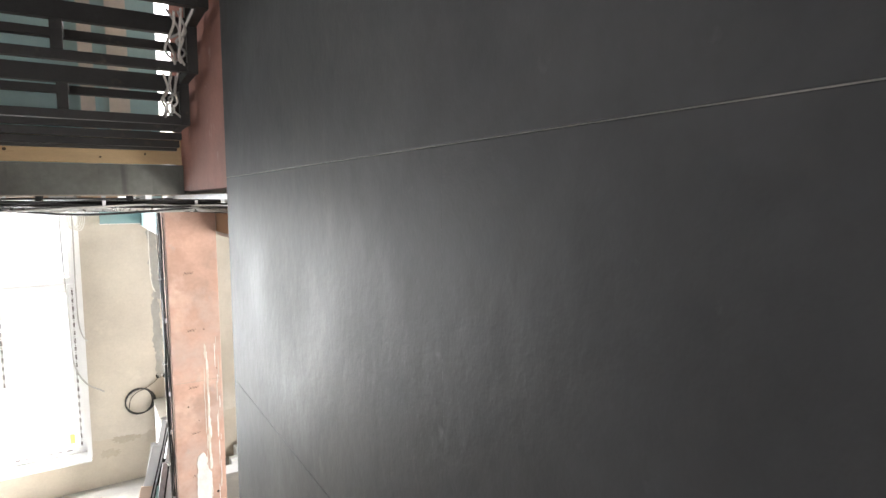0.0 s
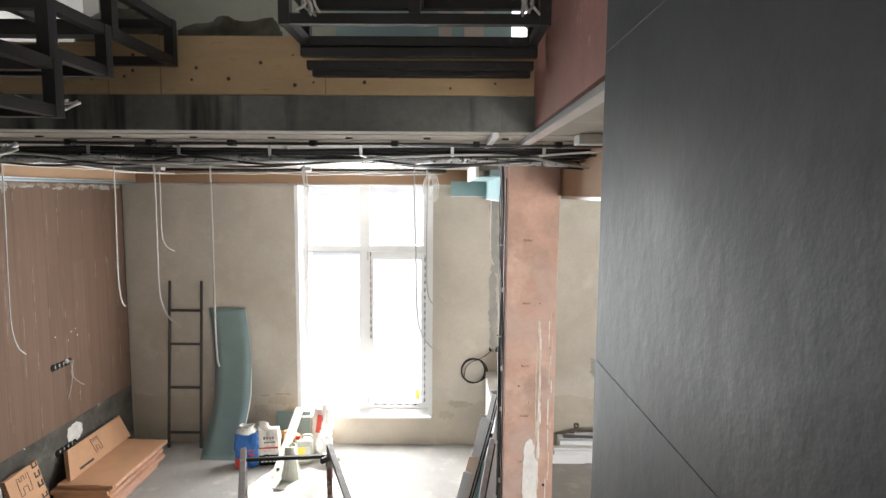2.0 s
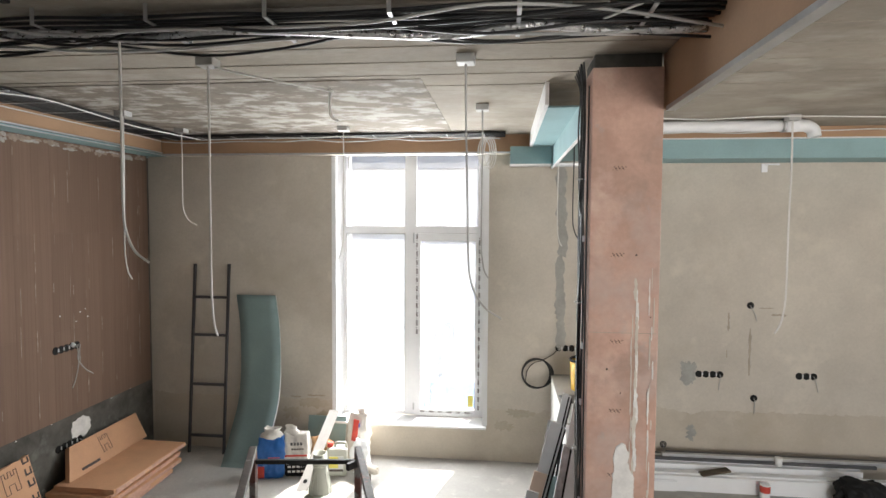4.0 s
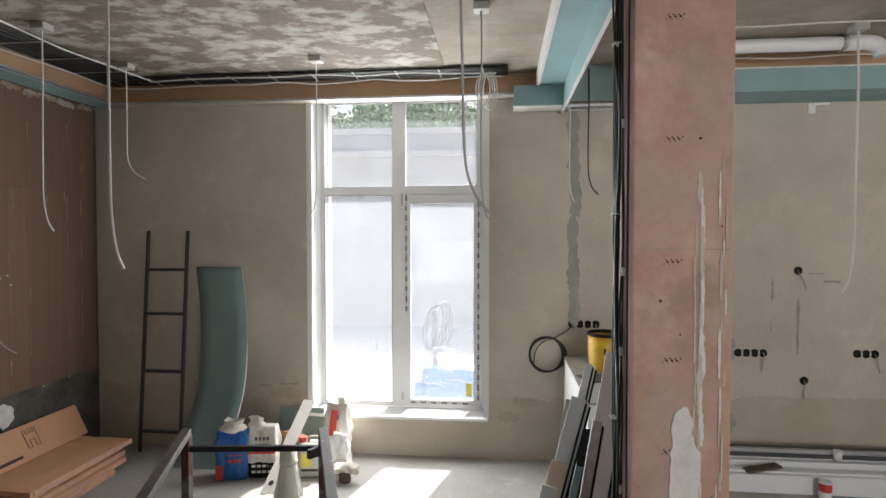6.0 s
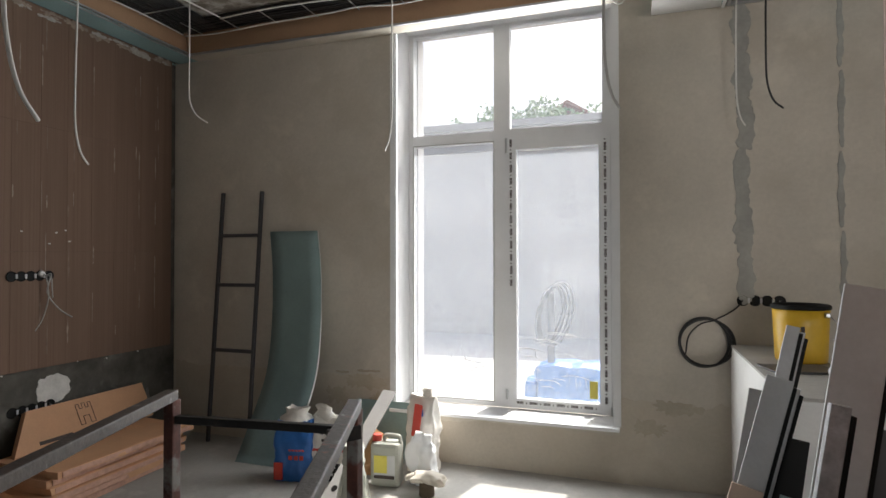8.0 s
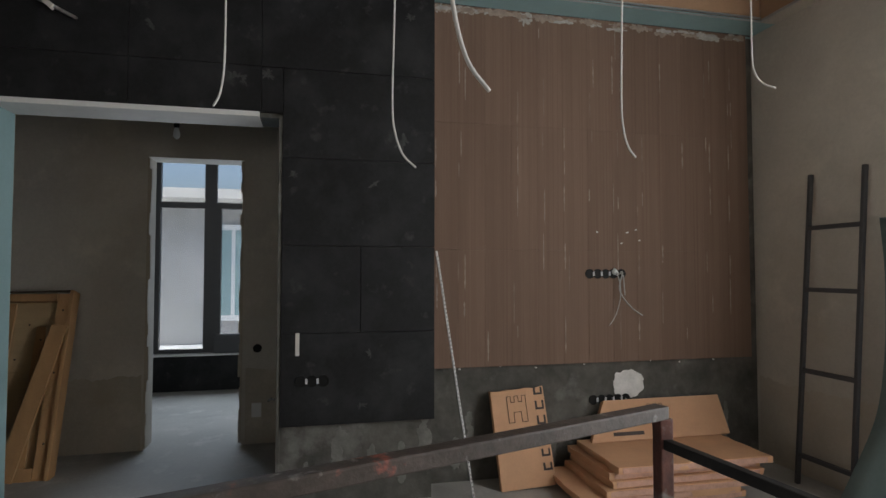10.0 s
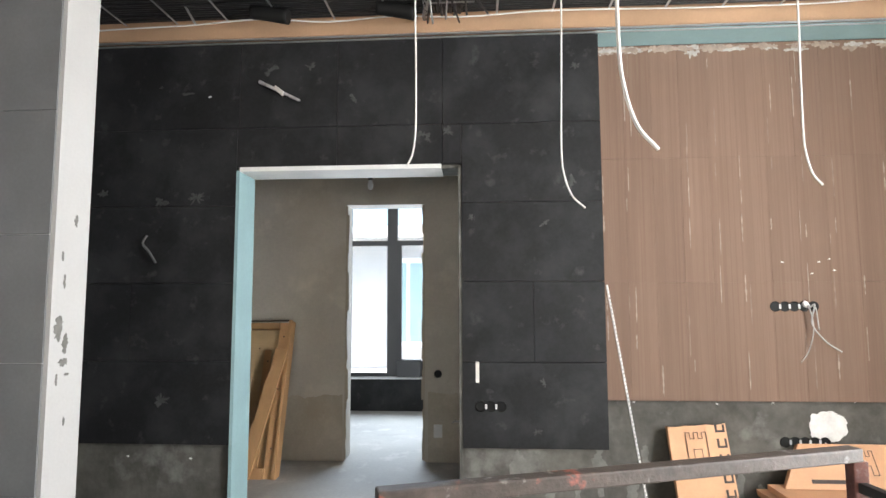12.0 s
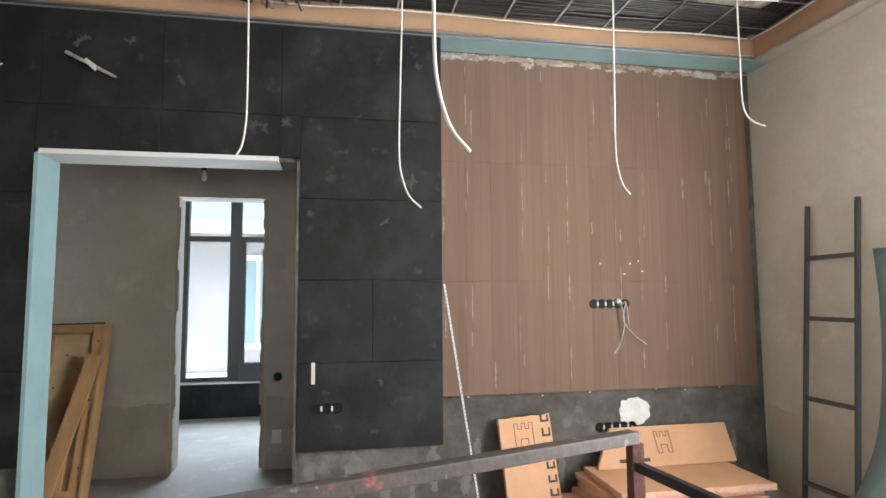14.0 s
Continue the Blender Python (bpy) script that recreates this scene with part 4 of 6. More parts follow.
bm = bm_bar((-1.545, 7.56, 0.0), (-1.44, 8.31, 0.56), 0.115, 0.012)
part("strip", bm, M["mid_board"], pl)
bm = bm_lathe([(0.022, 0), (0.022, 0.002)], 16)
m = Matrix.Translation((-1.535, 7.64, 0.068)) @ (Vector((-0.1, -0.56, 0.76))).to_track_quat("Z", "Y").to_matrix().to_4x4()
bm.transform(m)
part("hole", bm, M["black"], pl)

tb = thing("pipe_socket", (-1.36, 7.575, 0), "pale grey plastic pipe piece standing on a flared foot", "pipe")
part("body", bm_lathe([(0.115, 0.0), (0.105, 0.03), (0.085, 0.10), (0.075, 0.20), (0.068, 0.24), (0.066, 0.27)], 28), M["canister"], tb)
part("collar", bm_lathe([(0.058, 0.27), (0.072, 0.275), (0.074, 0.29), (0.068, 0.30), (0.066, 0.395), (0.060, 0.395), (0.058, 0.30), (0.03, 0.28)], 28), M["canister"], tb)
bm = bmesh.new()
for k in range(12):
    a = k * 6.2832 / 12
    merge(bm, bm_bar((0.115 * math.cos(a), 0.115 * math.sin(a), 0.01), (0.074 * math.cos(a), 0.074 * math.sin(a), 0.21), 0.006, 0.006))
part("ribs", bm, M["canister"], tb)
dk = thing("round_lid", (-1.40, 7.47, 0), "flat pale plastic lid lying on the floor", "lid")
part("lid", bm_lathe([(0.17, 0.0), (0.175, 0.004), (0.165, 0.009)], 36), M["canister"], dk)

ca = thing("canister", (-1.31, 7.975, 0), "grey plastic canister with a red cap and yellow label", "canister", turn=8)
part("body", bm_box(-0.105, 0.105, -0.07, 0.07, 0, 0.30, bevel=0.028), M["canister"], ca)
part("handle", bm_tube([(-0.02, 0, 0.285), (-0.01, 0, 0.335), (0.05, 0, 0.34), (0.09, 0, 0.33), (0.095, 0, 0.285)], 0.014, 8), M["canister"], ca)
cap = part("cap", bm_lathe([(0.032, 0), (0.032, 0.04), (0.028, 0.045)], 20), M["red"], ca, "red screw cap")
cap.location = (-0.07, 0, 0.298)
lb = part("label", bm_box(-0.075, 0.075, -0.0735, -0.07, 0.06, 0.22), M["grey_board"], ca, "printed paper label")
part("yellow_field", bm_box(-0.073, 0.02, -0.0760, -0.0737, 0.10, 0.218), M["label_yellow"], lb)
part("dark_bar", bm_box(-0.073, 0.073, -0.0760, -0.0737, 0.062, 0.085), M["ink"], lb)
sk = thing("adhesive_sack", (-1.155, 8.28, 0), "half-empty white adhesive sack with a red label folded at the top", "sack", turn=-8)
part("sack", soft_bag(0.22, 0.11, 0.56, 17, 0.022, 0.8), M["paper_white"], sk)
part("red_label", bm_box(-0.10, -0.035, -0.078, -0.070, 0.26, 0.50, bevel=0.003, m=pose(0, 0, 0, 0, 8)), M["red"], sk)
bars(sk, -0.03, 0.05, -0.072, ((0.42, 0.05, 2),), M["blue"])
part("fold", crumpled(0.12, 0.05, 0.08, 21), M["paper_white"], sk).location = (0.03, 0, 0.53)
fb = thing("film_bag", (-1.075, 8.06, 0), "crumpled translucent white plastic bag on the floor", "plastic bag")
part("bag", soft_bag(0.16, 0.12, 0.34, 23, 0.04, 0.3), M["white_plastic"], fb)
rg = thing("glove_on_stub", (-0.98, 7.88, 0), "stiff beige work glove draped over a short round stub", "glove")
part("stub", bm_lathe([(0.05, 0.0), (0.052, 0.01), (0.048, 0.09), (0.044, 0.10)], 18), M["bark"], rg, "brown round stub")
part("cloth", soft_bag(0.20, 0.12, 0.055, 27, 0.03, 0.9, 12), M["plaster"], rg).location = (0.02, 0, 0.092)
for k, a in enumerate((-25, 0, 22)):
    bm = bm_tube([(0, 0, 0), (-0.05, 0.0, 0.012), (-0.10, 0.005, -0.01)], 0.014, 8, 4)
    bm.transform(pose(-0.05, 0.01 * k - 0.01, 0.11, 0, 0, a))
    part("finger", bm, M["plaster"], rg)

# ---------------------------------------------------------------- foam boards
rng = random.Random(5)
for k in range(6):
    b = thing("foam_board", (-3.61 + rng.uniform(-0.02, 0.03), 6.86 - 0.05 * (5 - k) * rng.random() + rng.uniform(-0.04, 0.04), 0.044 * k), "peach insulation board in a stack on the floor", "foam board", "stack of foam boards", turn=rng.uniform(-1.2, 1.2))
    bm = bm_box(0, 0.585, 0, 1.10, 0.001, 0.043)
    bmesh.ops.subdivide_edges(bm, edges=bm.edges[:], cuts=6, use_grid_fill=True)
    for v in bm.verts:
        if v.co.x > 0.58 or v.co.y > 1.09 or v.co.y < 0.01:
            v.co.x += noise.noise(v.co * 9 + Vector((k * 3.1, 0, 0))) * 0.018 if v.co.x > 0.58 else 0
            v.co.y += noise.noise(v.co * 8 + Vector((0, k * 2.3, 0))) * 0.02
    part("board", bm, M["orange"], b)
    part("edge", bm_boxes((0.584, 0.592, 0.03, 1.06, 0.006, 0.038)), M["orange_edge"], b, "rough cut edge")


def castle_print(parent, m, s=1.0):
    """Plain castle-like outline mark."""
    pts = [(0, 0), (0, 0.13), (0.02, 0.13), (0.02, 0.10), (0.04, 0.10), (0.04, 0.13), (0.06, 0.13), (0.06, 0.10), (0.08, 0.10), (0.08, 0.13), (0.10, 0.13), (0.10, 0), (0.07, 0), (0.07, 0.05), (0.03, 0.05), (0.03, 0), (0, 0)]
    bm = bmesh.new()
    for (a, b), (c, d) in zip(pts, pts[1:]):
        x0, x1, y0, y1 = min(a, c) * s - 0.002, max(a, c) * s + 0.002, min(b, d) * s - 0.002, max(b, d) * s + 0.002
        box(bm, x0, x1, -0.002, 0.0, y0, y1)
    bm.transform(m)
    part("printed_mark", bm, M["ink"], parent, "dark printed outline mark")


b = thing("foam_board", (-3.49, 6.95, 0.266), "peach insulation board standing on its edge against the wall", "foam board")
lean = pose(0, 0, 0, 0, -27, 0)
bm = bm_box(-0.05, 0, 0, 1.12, 0, 0.29, bevel=0.003)
for v in bm.verts:
    if v.co.y < 0.1 and v.co.z > 0.1:
        v.co.y += 0.16
bm.transform(lean)
part("board", bm, M["orange"], b)
castle_print(b, lean @ pose(0.003, 0.50, 0.09, 0, 0, 90), 1.2)
part("printed_bar", bm_box(0.0005, 0.0025, 0.18, 0.42, 0.035, 0.06, m=lean), M["ink"], b)
b = thing("foam_board", (-3.45, 6.275, 0.0), "peach insulation offcut with dark print leaning on the wall", "foam board", turn=-3)
lean = pose(0, 0, 0, 0, -14, 0) @ pose(0, 0, 0, 3.5)
bm = bm_box(-0.05, 0, 0, 0.385, 0, 0.65, bevel=0.003)
bmesh.ops.subdivide_edges(bm, edges=bm.edges[:], cuts=5, use_grid_fill=True)
for v in bm.verts:
    if v.co.z > 0.64:
        v.co.z += noise.noise(v.co * 12) * 0.02
bm.transform(lean)
part("board", bm, M["orange"], b)
castle_print(b, lean @ pose(0.003, 0.11, 0.43, 0, 0, 90) @ pose(0, 0, 0), 1.35)
for z, hgt in ((0.10, 0.05), (0.19, 0.05), (0.28, 0.05), (0.40, 0.06), (0.50, 0.06), (0.60, 0.05)):
    bm = bm_boxes((0.0005, 0.003, 0.31, 0.325, z, z + hgt), (0.0005, 0.003, 0.325, 0.36, z, z + 0.014), (0.0005, 0.003, 0.36, 0.373, z, z + hgt))
    bm.transform(lean)
    part("printed_letter", bm, M["ink"], b, "dark printed block character")
pp = thing("perforated_profile", (0, 0, 0), "long perforated white metal bead leaning on the wall", "profile")
part("bead", bm_bar((-3.42, 6.07, 0.0), (-3.432, 5.825, 1.60), 0.022, 0.012), M["white_board"], pp)
bm = bmesh.new()
for k in range(60):
    f = 0.01 + k / 61
    p = Vector((-3.42, 6.07, 0)).lerp(Vector((-3.432, 5.825, 1.60)), f)
    box(bm, p.x + 0.008, p.x + 0.0115, p.y - 0.003, p.y + 0.003, p.z - 0.005, p.z + 0.005)
part("holes", bm, M["dark_frame"], pp)
# ---------------------------------------------------------------- sockets, marks and patches on the walls


def socket_mesh(mat_rim="black"):
    bm = bm_lathe([(0.036, 0.0), (0.036, 0.004), (0.031, 0.005), (0.029, 0.001), (0.027, 0.0008)], 20)
    return bm


SOCKET = bpy.data.meshes.new("back_box")
_b = socket_mesh()
_b.to_mesh(SOCKET)
_b.free()
SOCKET.materials.append(M["black"])


def socket_row(at, along, normal_turn, n, label, wires=True, pitch=0.071, seed=1, green=False):
    s = thing("socket_boxes", at, label, "socket boxes", "open socket boxes in the walls")
    r = random.Random(seed)
    for k in range(n):
        o = new("back_box", SOCKET)
        o.parent = s
        o.matrix_basis = Matrix.Translation(Vector(along) * (k * pitch)) @ normal_turn
        if k < n - 1:
            cl = part("clip", bm_box(-0.007, 0.007, -0.016, 0.016, 0.0, 0.005), M["grey_board"], s, "pale plaster between the boxes")
            cl.matrix_basis = Matrix.Translation(Vector(along) * ((k + 0.5) * pitch)) @ normal_turn @ (pose(0, 0, 0, 0, 0, 90) if abs(along[1]) > 0.5 else Matrix())
        if wires and (k == n - 1 or n == 1):
            d = normal_turn.to_3x3() @ Vector((0, 0, 1))
            p = Vector(along) * (k * pitch)
            side = Vector(along) * r.uniform(-0.03, 0.06)
            part("wire", bm_tube([p + d * 0.002, p + d * 0.03 + Vector((0, 0, -0.02)), p + d * 0.02 + side + Vector((0, 0, -0.09)), p + d * 0.02 + side * 1.5 + Vector((0, 0, -0.16))], 0.004, 5, 4), M["cable_grey"], s)
    return s


TO_S = pose(0, 0, 0, 90)  # faces -y
TO_E = pose(0, 0, 0, 0, 90)  # faces +x
NY = YW - 0.001
socket_row((1.0, NY, 1.288), (1, 0, 0), TO_S, 4, "row of four black open socket boxes in the plaster", seed=3)
socket_row((2.465, NY, 1.055), (1, 0, 0), TO_S, 4, "row of four black open socket boxes in the kitchen wall", seed=4)
socket_row((3.466, NY, 1.065), (1, 0, 0), TO_S, 3, "row of three black open socket boxes in the kitchen wall", seed=5)
socket_row((2.962, NY, 1.796), (1, 0, 0), TO_S, 1, "single open socket box high on the kitchen wall", seed=6)
socket_row((3.026, NY, 0.816), (1, 0, 0), TO_S, 1, "single open socket box with a hanging wire", seed=7)
socket_row((2.12, NY, 0.28), (1, 0, 0), TO_S, 1, "single open socket box near the floor", seed=8)
WX = XL + 0.0345
ws = socket_row((WX, 7.035, 1.449), (0, 1, 0), TO_E, 5, "row of five open socket boxes in the brown panelling", seed=9, pitch=0.0645)
part("wire", bm_tube([(0.0, 0.23, -0.01), (0.05, 0.24, 0.01), (0.04, 0.22, -0.12), (0.05, 0.30, -0.24), (0.05, 0.40, -0.31)], 0.005, 5, 5), M["cable_grey"], ws)
part("wire", bm_tube([(0.0, 0.21, -0.01), (0.05, 0.20, 0.0), (0.04, 0.23, -0.15), (0.04, 0.19, -0.30), (0.05, 0.13, -0.38)], 0.004, 5, 5), M["cable_grey"], ws)
bm = bm_lathe([(0.02, 0), (0.025, 0.015), (0.012, 0.03)], 8)
bm.transform(pose(0.0, 0.20, 0.015, 0, 90))
part("wire_knot", jitter(bm, 0.012, 30), M["white_plastic"], ws, "crumpled white wire ends")
socket_row((XL + 0.004, 7.07, 0.515), (0, 1, 0), TO_E, 5, "row of five open socket boxes low in the wall", seed=10, pitch=0.066)
socket_row((XD + 0.002, 4.97, 0.787), (0, 1, 0), TO_E, 3, "row of three open socket boxes in dark tiles", wires=False, seed=11, pitch=0.068)
socket_row((X2 + 0.002, 4.575, 0.808), (0, 1, 0), TO_E, 1, "single open socket box in the hall wall", wires=False, seed=12)


def smear_bm(w, h, seed, thick=0.003, rough=0.18):
    """An uneven smear with its own outline in the local x-z plane, facing -y."""
    n = 72
    bm = bmesh.new()
    ring = []
    amp = min(w, h) * rough
    for k in range(n):
        a = k * 2 * math.pi / n
        c, s = math.cos(a), math.sin(a)
        x = math.copysign(abs(c) ** 0.75, c) * w / 2
        z = math.copysign(abs(s) ** 0.75, s) * h / 2
        f = 5.0 / max(w, h)
        o = noise.noise(Vector((x * f, z * f, seed))) + 0.6 * noise.noise(Vector((x * f * 3, z * f * 3, seed + 40)))
        ring.append((x + c * o * amp, z + s * o * amp))
    front = [bm.verts.new((x, -thick, z)) for x, z in ring]
    back = [bm.verts.new((x * 1.02, 0, z * 1.02)) for x, z in ring]
    bm.faces.new(front)
    for k in range(n):
        bm.faces.new((back[k], back[(k + 1) % n], front[(k + 1) % n], front[k]))
    bmesh.ops.recalc_face_normals(bm, faces=bm.faces[:])
    return bm


def patch(name, parent_label, m, w, h, seed, mat, category="plaster patch", thick=0.003, rough=0.18, group=""):
    """A smear as a thing on a wall. m takes local x, z to the wall, y outwards."""
    t = thing(name, m.translation, parent_label, category, group)
    bm = smear_bm(w, h, seed, thick, rough)
    bm.transform(m.to_3x3().to_4x4())
    part("smear", bm, mat, t)
    return t




def on_west(x, y, z):
    return pose(x, y, z, 0, 0, 90)


def on_north(x, z, y=None):
    return pose(x, YW - 0.001 if y is None else y, z)


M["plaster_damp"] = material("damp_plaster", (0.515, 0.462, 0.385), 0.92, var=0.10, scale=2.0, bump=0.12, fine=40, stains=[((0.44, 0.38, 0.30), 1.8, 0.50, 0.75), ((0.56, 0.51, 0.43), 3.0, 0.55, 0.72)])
M["mortar"] = material("grey_mortar", (0.36, 0.355, 0.33), 0.92, var=0.14, scale=6, bump=0.3, fine=30)
M["adhesive_pale"] = material("pale_adhesive", (0.18, 0.175, 0.16), 0.92, var=0.25, scale=9, bump=0.3, fine=30)
M["dirt"] = material("dirt_mark", (0.40, 0.35, 0.285), 0.95, var=0.15, scale=6, bump=0.1)
patch("filler_patch", "round white filler patch on the dark wall", on_west(XL + 0.001, 7.36, 0.62), 0.25, 0.20, 3, M["smear"], rough=0.09)
for k in range(6):
    z = 3.1 - k * 0.33
    patch("mortar_streak", "vertical grey mortar streak in the plaster", on_north(1.01 + 0.012 * (k % 3 - 1), z), 0.11 - 0.012 * (k % 2), 0.36, 30 + k, M["mortar"], "mortar streak", 0.003 + 0.0009 * (k % 3), 0.25, "mortar streak by the soffit")
for k in range(4):
    patch("mortar_streak", "narrow grey mortar streak in the plaster", on_north(1.56 + 0.006 * (k % 2), 3.0 - k * 0.5), 0.035, 0.46, 50 + k, M["mortar"], "mortar streak", 0.003 + 0.0009 * (k % 3), 0.5, "narrow mortar streak")
patch("mortar_patch", "small grey mortar patch by the sockets", on_north(2.36, 1.07), 0.17, 0.25, 8, M["mortar"], rough=0.3)
patch("mortar_patch", "small dark patch low on the kitchen wall", on_north(2.40, 0.42), 0.08, 0.17, 9, M["mortar"], rough=0.5)
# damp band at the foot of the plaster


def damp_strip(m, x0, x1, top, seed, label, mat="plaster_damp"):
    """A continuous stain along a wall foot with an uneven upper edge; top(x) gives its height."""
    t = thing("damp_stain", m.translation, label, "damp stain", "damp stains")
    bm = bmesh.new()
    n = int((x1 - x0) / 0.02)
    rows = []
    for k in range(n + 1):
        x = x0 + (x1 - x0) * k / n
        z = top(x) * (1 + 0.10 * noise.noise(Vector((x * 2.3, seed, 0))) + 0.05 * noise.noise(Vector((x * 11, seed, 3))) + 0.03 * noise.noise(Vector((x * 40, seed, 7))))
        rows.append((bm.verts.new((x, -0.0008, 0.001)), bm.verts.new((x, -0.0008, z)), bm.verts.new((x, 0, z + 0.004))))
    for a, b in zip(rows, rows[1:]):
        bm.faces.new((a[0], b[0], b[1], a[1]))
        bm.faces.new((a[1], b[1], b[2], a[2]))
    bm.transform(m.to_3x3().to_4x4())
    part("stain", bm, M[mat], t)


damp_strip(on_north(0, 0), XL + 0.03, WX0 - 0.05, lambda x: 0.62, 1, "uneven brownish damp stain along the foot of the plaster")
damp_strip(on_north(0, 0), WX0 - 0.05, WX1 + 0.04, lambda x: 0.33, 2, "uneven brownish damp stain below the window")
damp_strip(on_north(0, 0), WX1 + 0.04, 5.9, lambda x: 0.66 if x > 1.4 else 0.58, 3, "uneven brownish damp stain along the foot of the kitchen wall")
for x, z, w, h, s in ((2.75, 1.62, 0.02, 0.20, 1), (2.97, 1.30, 0.025, 0.5, 2), (3.12, 1.77, 0.14, 0.012, 3), (3.25, 1.70, 0.16, 0.02, 4), (2.74, 1.28, 0.01, 0.09, 5), (-1.72, 0.66, 0.20, 0.02, 6), (-1.95, 0.64, 0.12, 0.02, 7)):
    patch("scratch", "dark scratch in the plaster", on_north(x, z), w, h, s + 90, M["dirt"], "scratch", 0.002, 0.5, "scratches in the plaster")
damp_strip(pose(X2 + 0.001, 0, 0, 0, 0, 90), 1.3, 3.67, lambda x: 0.60, 5, "uneven brownish damp stain on the hall wall", "plaster_wet")
damp_strip(pose(X2 + 0.001, 0, 0, 0, 0, 90), 4.48, 6.9, lambda x: 0.62, 6, "uneven brownish damp stain on the hall wall", "plaster_wet")

for x, z, w, h, q in ((-1.75, 0.57, 0.34, 0.10, 1), (-2.0, 0.45, 0.22, 0.12, 2), (-1.60, 0.44, 0.20, 0.09, 3), (0.60, 0.55, 0.30, 0.08, 4), (0.42, 0.40, 0.22, 0.10, 5)):
    patch("smudge", "soft brown smudge low on the plaster", on_north(x, z, YW - 0.0018), w, h, 300 + q, M["plaster_wet"], "smudge", 0.0006, 0.5, "smudges low on the plaster")

# column marks
struct("column_joint", bm_boxes((CX0 + 0.01, CX1 - 0.01, CY0 - 0.0015, CY0 + 0.001, 2.06, 2.063)), M["dirt"], "thin dark seam across the column", "seam")
CYF = CY0 - 0.001
patch("filler_patch", "large white filler patch on the column", pose(1.061, CYF, 1.12), 0.112, 0.66, 14, M["smear"], thick=0.0045, rough=0.3)
r = random.Random(12)
for k in range(16):
    z = 2.30 - k * 0.085
    patch("filler_streak", "white filler streak on the column", pose(1.112 + 0.004 * (k % 3) + r.gauss(0, 0.003), CYF - 0.0005, z), 0.009 + r.random() * 0.012, r.uniform(0.10, 0.26), 130 + k, M["smear"] if k % 3 else M["plaster"], "filler streak", 0.0010 + 0.0005 * (k % 4), 0.35, "filler streaks on the column")
for k in range(9):
    patch("filler_streak", "thin white filler streak on the column", pose(1.092 + r.gauss(0, 0.003), CYF - 0.0005, 2.10 - k * 0.14), 0.004 + r.random() * 0.005, r.uniform(0.08, 0.2), 170 + k, M["plaster"], "filler streak", 0.0012 + 0.0004 * (k % 3), 0.3, "filler streaks on the column")
for k in range(14):
    patch("filler_streak", "thin white filler streak on the column", pose((1.192, 1.180, 1.203)[k % 3] + r.gauss(0, 0.004), CYF - 0.0005, 2.36 - k * 0.10), 0.003 + r.random() * 0.007, r.uniform(0.05, 0.2), 150 + k, M["smear"] if k % 2 else M["plaster"], "filler streak", 0.0014 + 0.0004 * (k % 4), 0.35, "filler streaks on the column")
for z in (2.95, 2.484, 2.012, 1.629, 1.27):
    d = thing("drill_holes", (1.01, CYF, z), "cluster of small dark drill holes in the column", "drill holes", "drill holes in the column")
    for i in range(11):
        bm = bm_lathe([(0.0022 + 0.0012 * (i % 3), 0), (0.0015, 0.0015)], 8)
        bm.transform(TO_S)
        part("hole", bm, M["black"], d).location = (0.0065 * i - 0.033, 0, 0.008 * ((i * 5) % 3 - 1))
for x, z, q in ((1.164, 1.09, 0.011), (1.107, 2.486, 0.005), (1.19, 2.15, 0.004), (0.965, 1.86, 0.006), (1.04, 1.73, 0.004)):
    d = thing("drill_hole", (x, CYF, z), "single dark hole in the primed column", "drill hole", "drill holes in the column")
    bm = bm_lathe([(q, 0), (q * 0.7, 0.0015)], 12)
    bm.transform(TO_S)
    part("hole", bm, M["black"], d)
cb = thing("column_cables", (0.84, CY0 + 0.20, 0), "tied bundle of black cables down the column side", "cable bundle")
r = random.Random(3)
for k in range(10):
    off = Vector((-0.010 * (k % 2), 0.014 * k - 0.085, 0))
    pts = [off + Vector((r.gauss(0, 0.004), r.gauss(0, 0.013), z)) for z in (0.02, 0.35, 0.7, 1.05, 1.4, 1.75, 2.1, 2.5, 2.9, 3.2, 3.4)]
    pts.append(off + Vector((-0.02, -0.06 + 0.02 * k, 3.53)))
    part("cable", bm_tube(pts, (0.0042, 0.0055, 0.0048)[k % 3], 6, 4), M["cable_black"], cb)
for z in (0.9, 1.35, 2.2, 2.9):
    part("cable_tie", bm_box(-0.034, 0.014, -0.075, -0.022, z, z + 0.006, bevel=0.002), M["cable_grey"], cb)
for z, dy in ((1.05, -0.10), (1.62, -0.09), (1.95, -0.12), (2.55, -0.10), (0.62, -0.09)):
    part("clip", bm_box(-0.005, 0.008, dy, dy + 0.012, z, z + 0.035, bevel=0.002), M["white_plastic"], cb, "small white cable clip")
part("stripe_cable", bm_tube([(0.010, -0.150, 0.02), (0.012, -0.150, 1.1), (0.009, -0.152, 2.2), (0.010, -0.150, 3.40)], 0.004, 5, 5), M["cable_black"], cb)

# coil on the north wall
co = thing("cable_coil", (0.758, YW - 0.035, 1.008), "coil of black cable hanging on the plaster", "cable coil")
for k in range(5):
    part("turn", tube(bmesh.new(), [((0.15 + 0.004 * k) * math.cos(a) + 0.006 * k, -0.006 * (k % 3), (0.165 - 0.003 * k) * math.sin(a) + 0.004 * (k % 2)) for a in [i * 6.2832 / 36 for i in range(37)]], 0.0055, 6, ends=False), M["cable_black"], co)
part("lead", bm_tube([(0.06, 0, 0.145), (0.14, -0.005, 0.19), (0.20, -0.005, 0.235), (0.24, 0.03, 0.28)], 0.005, 6, 5), M["cable_black"], co)
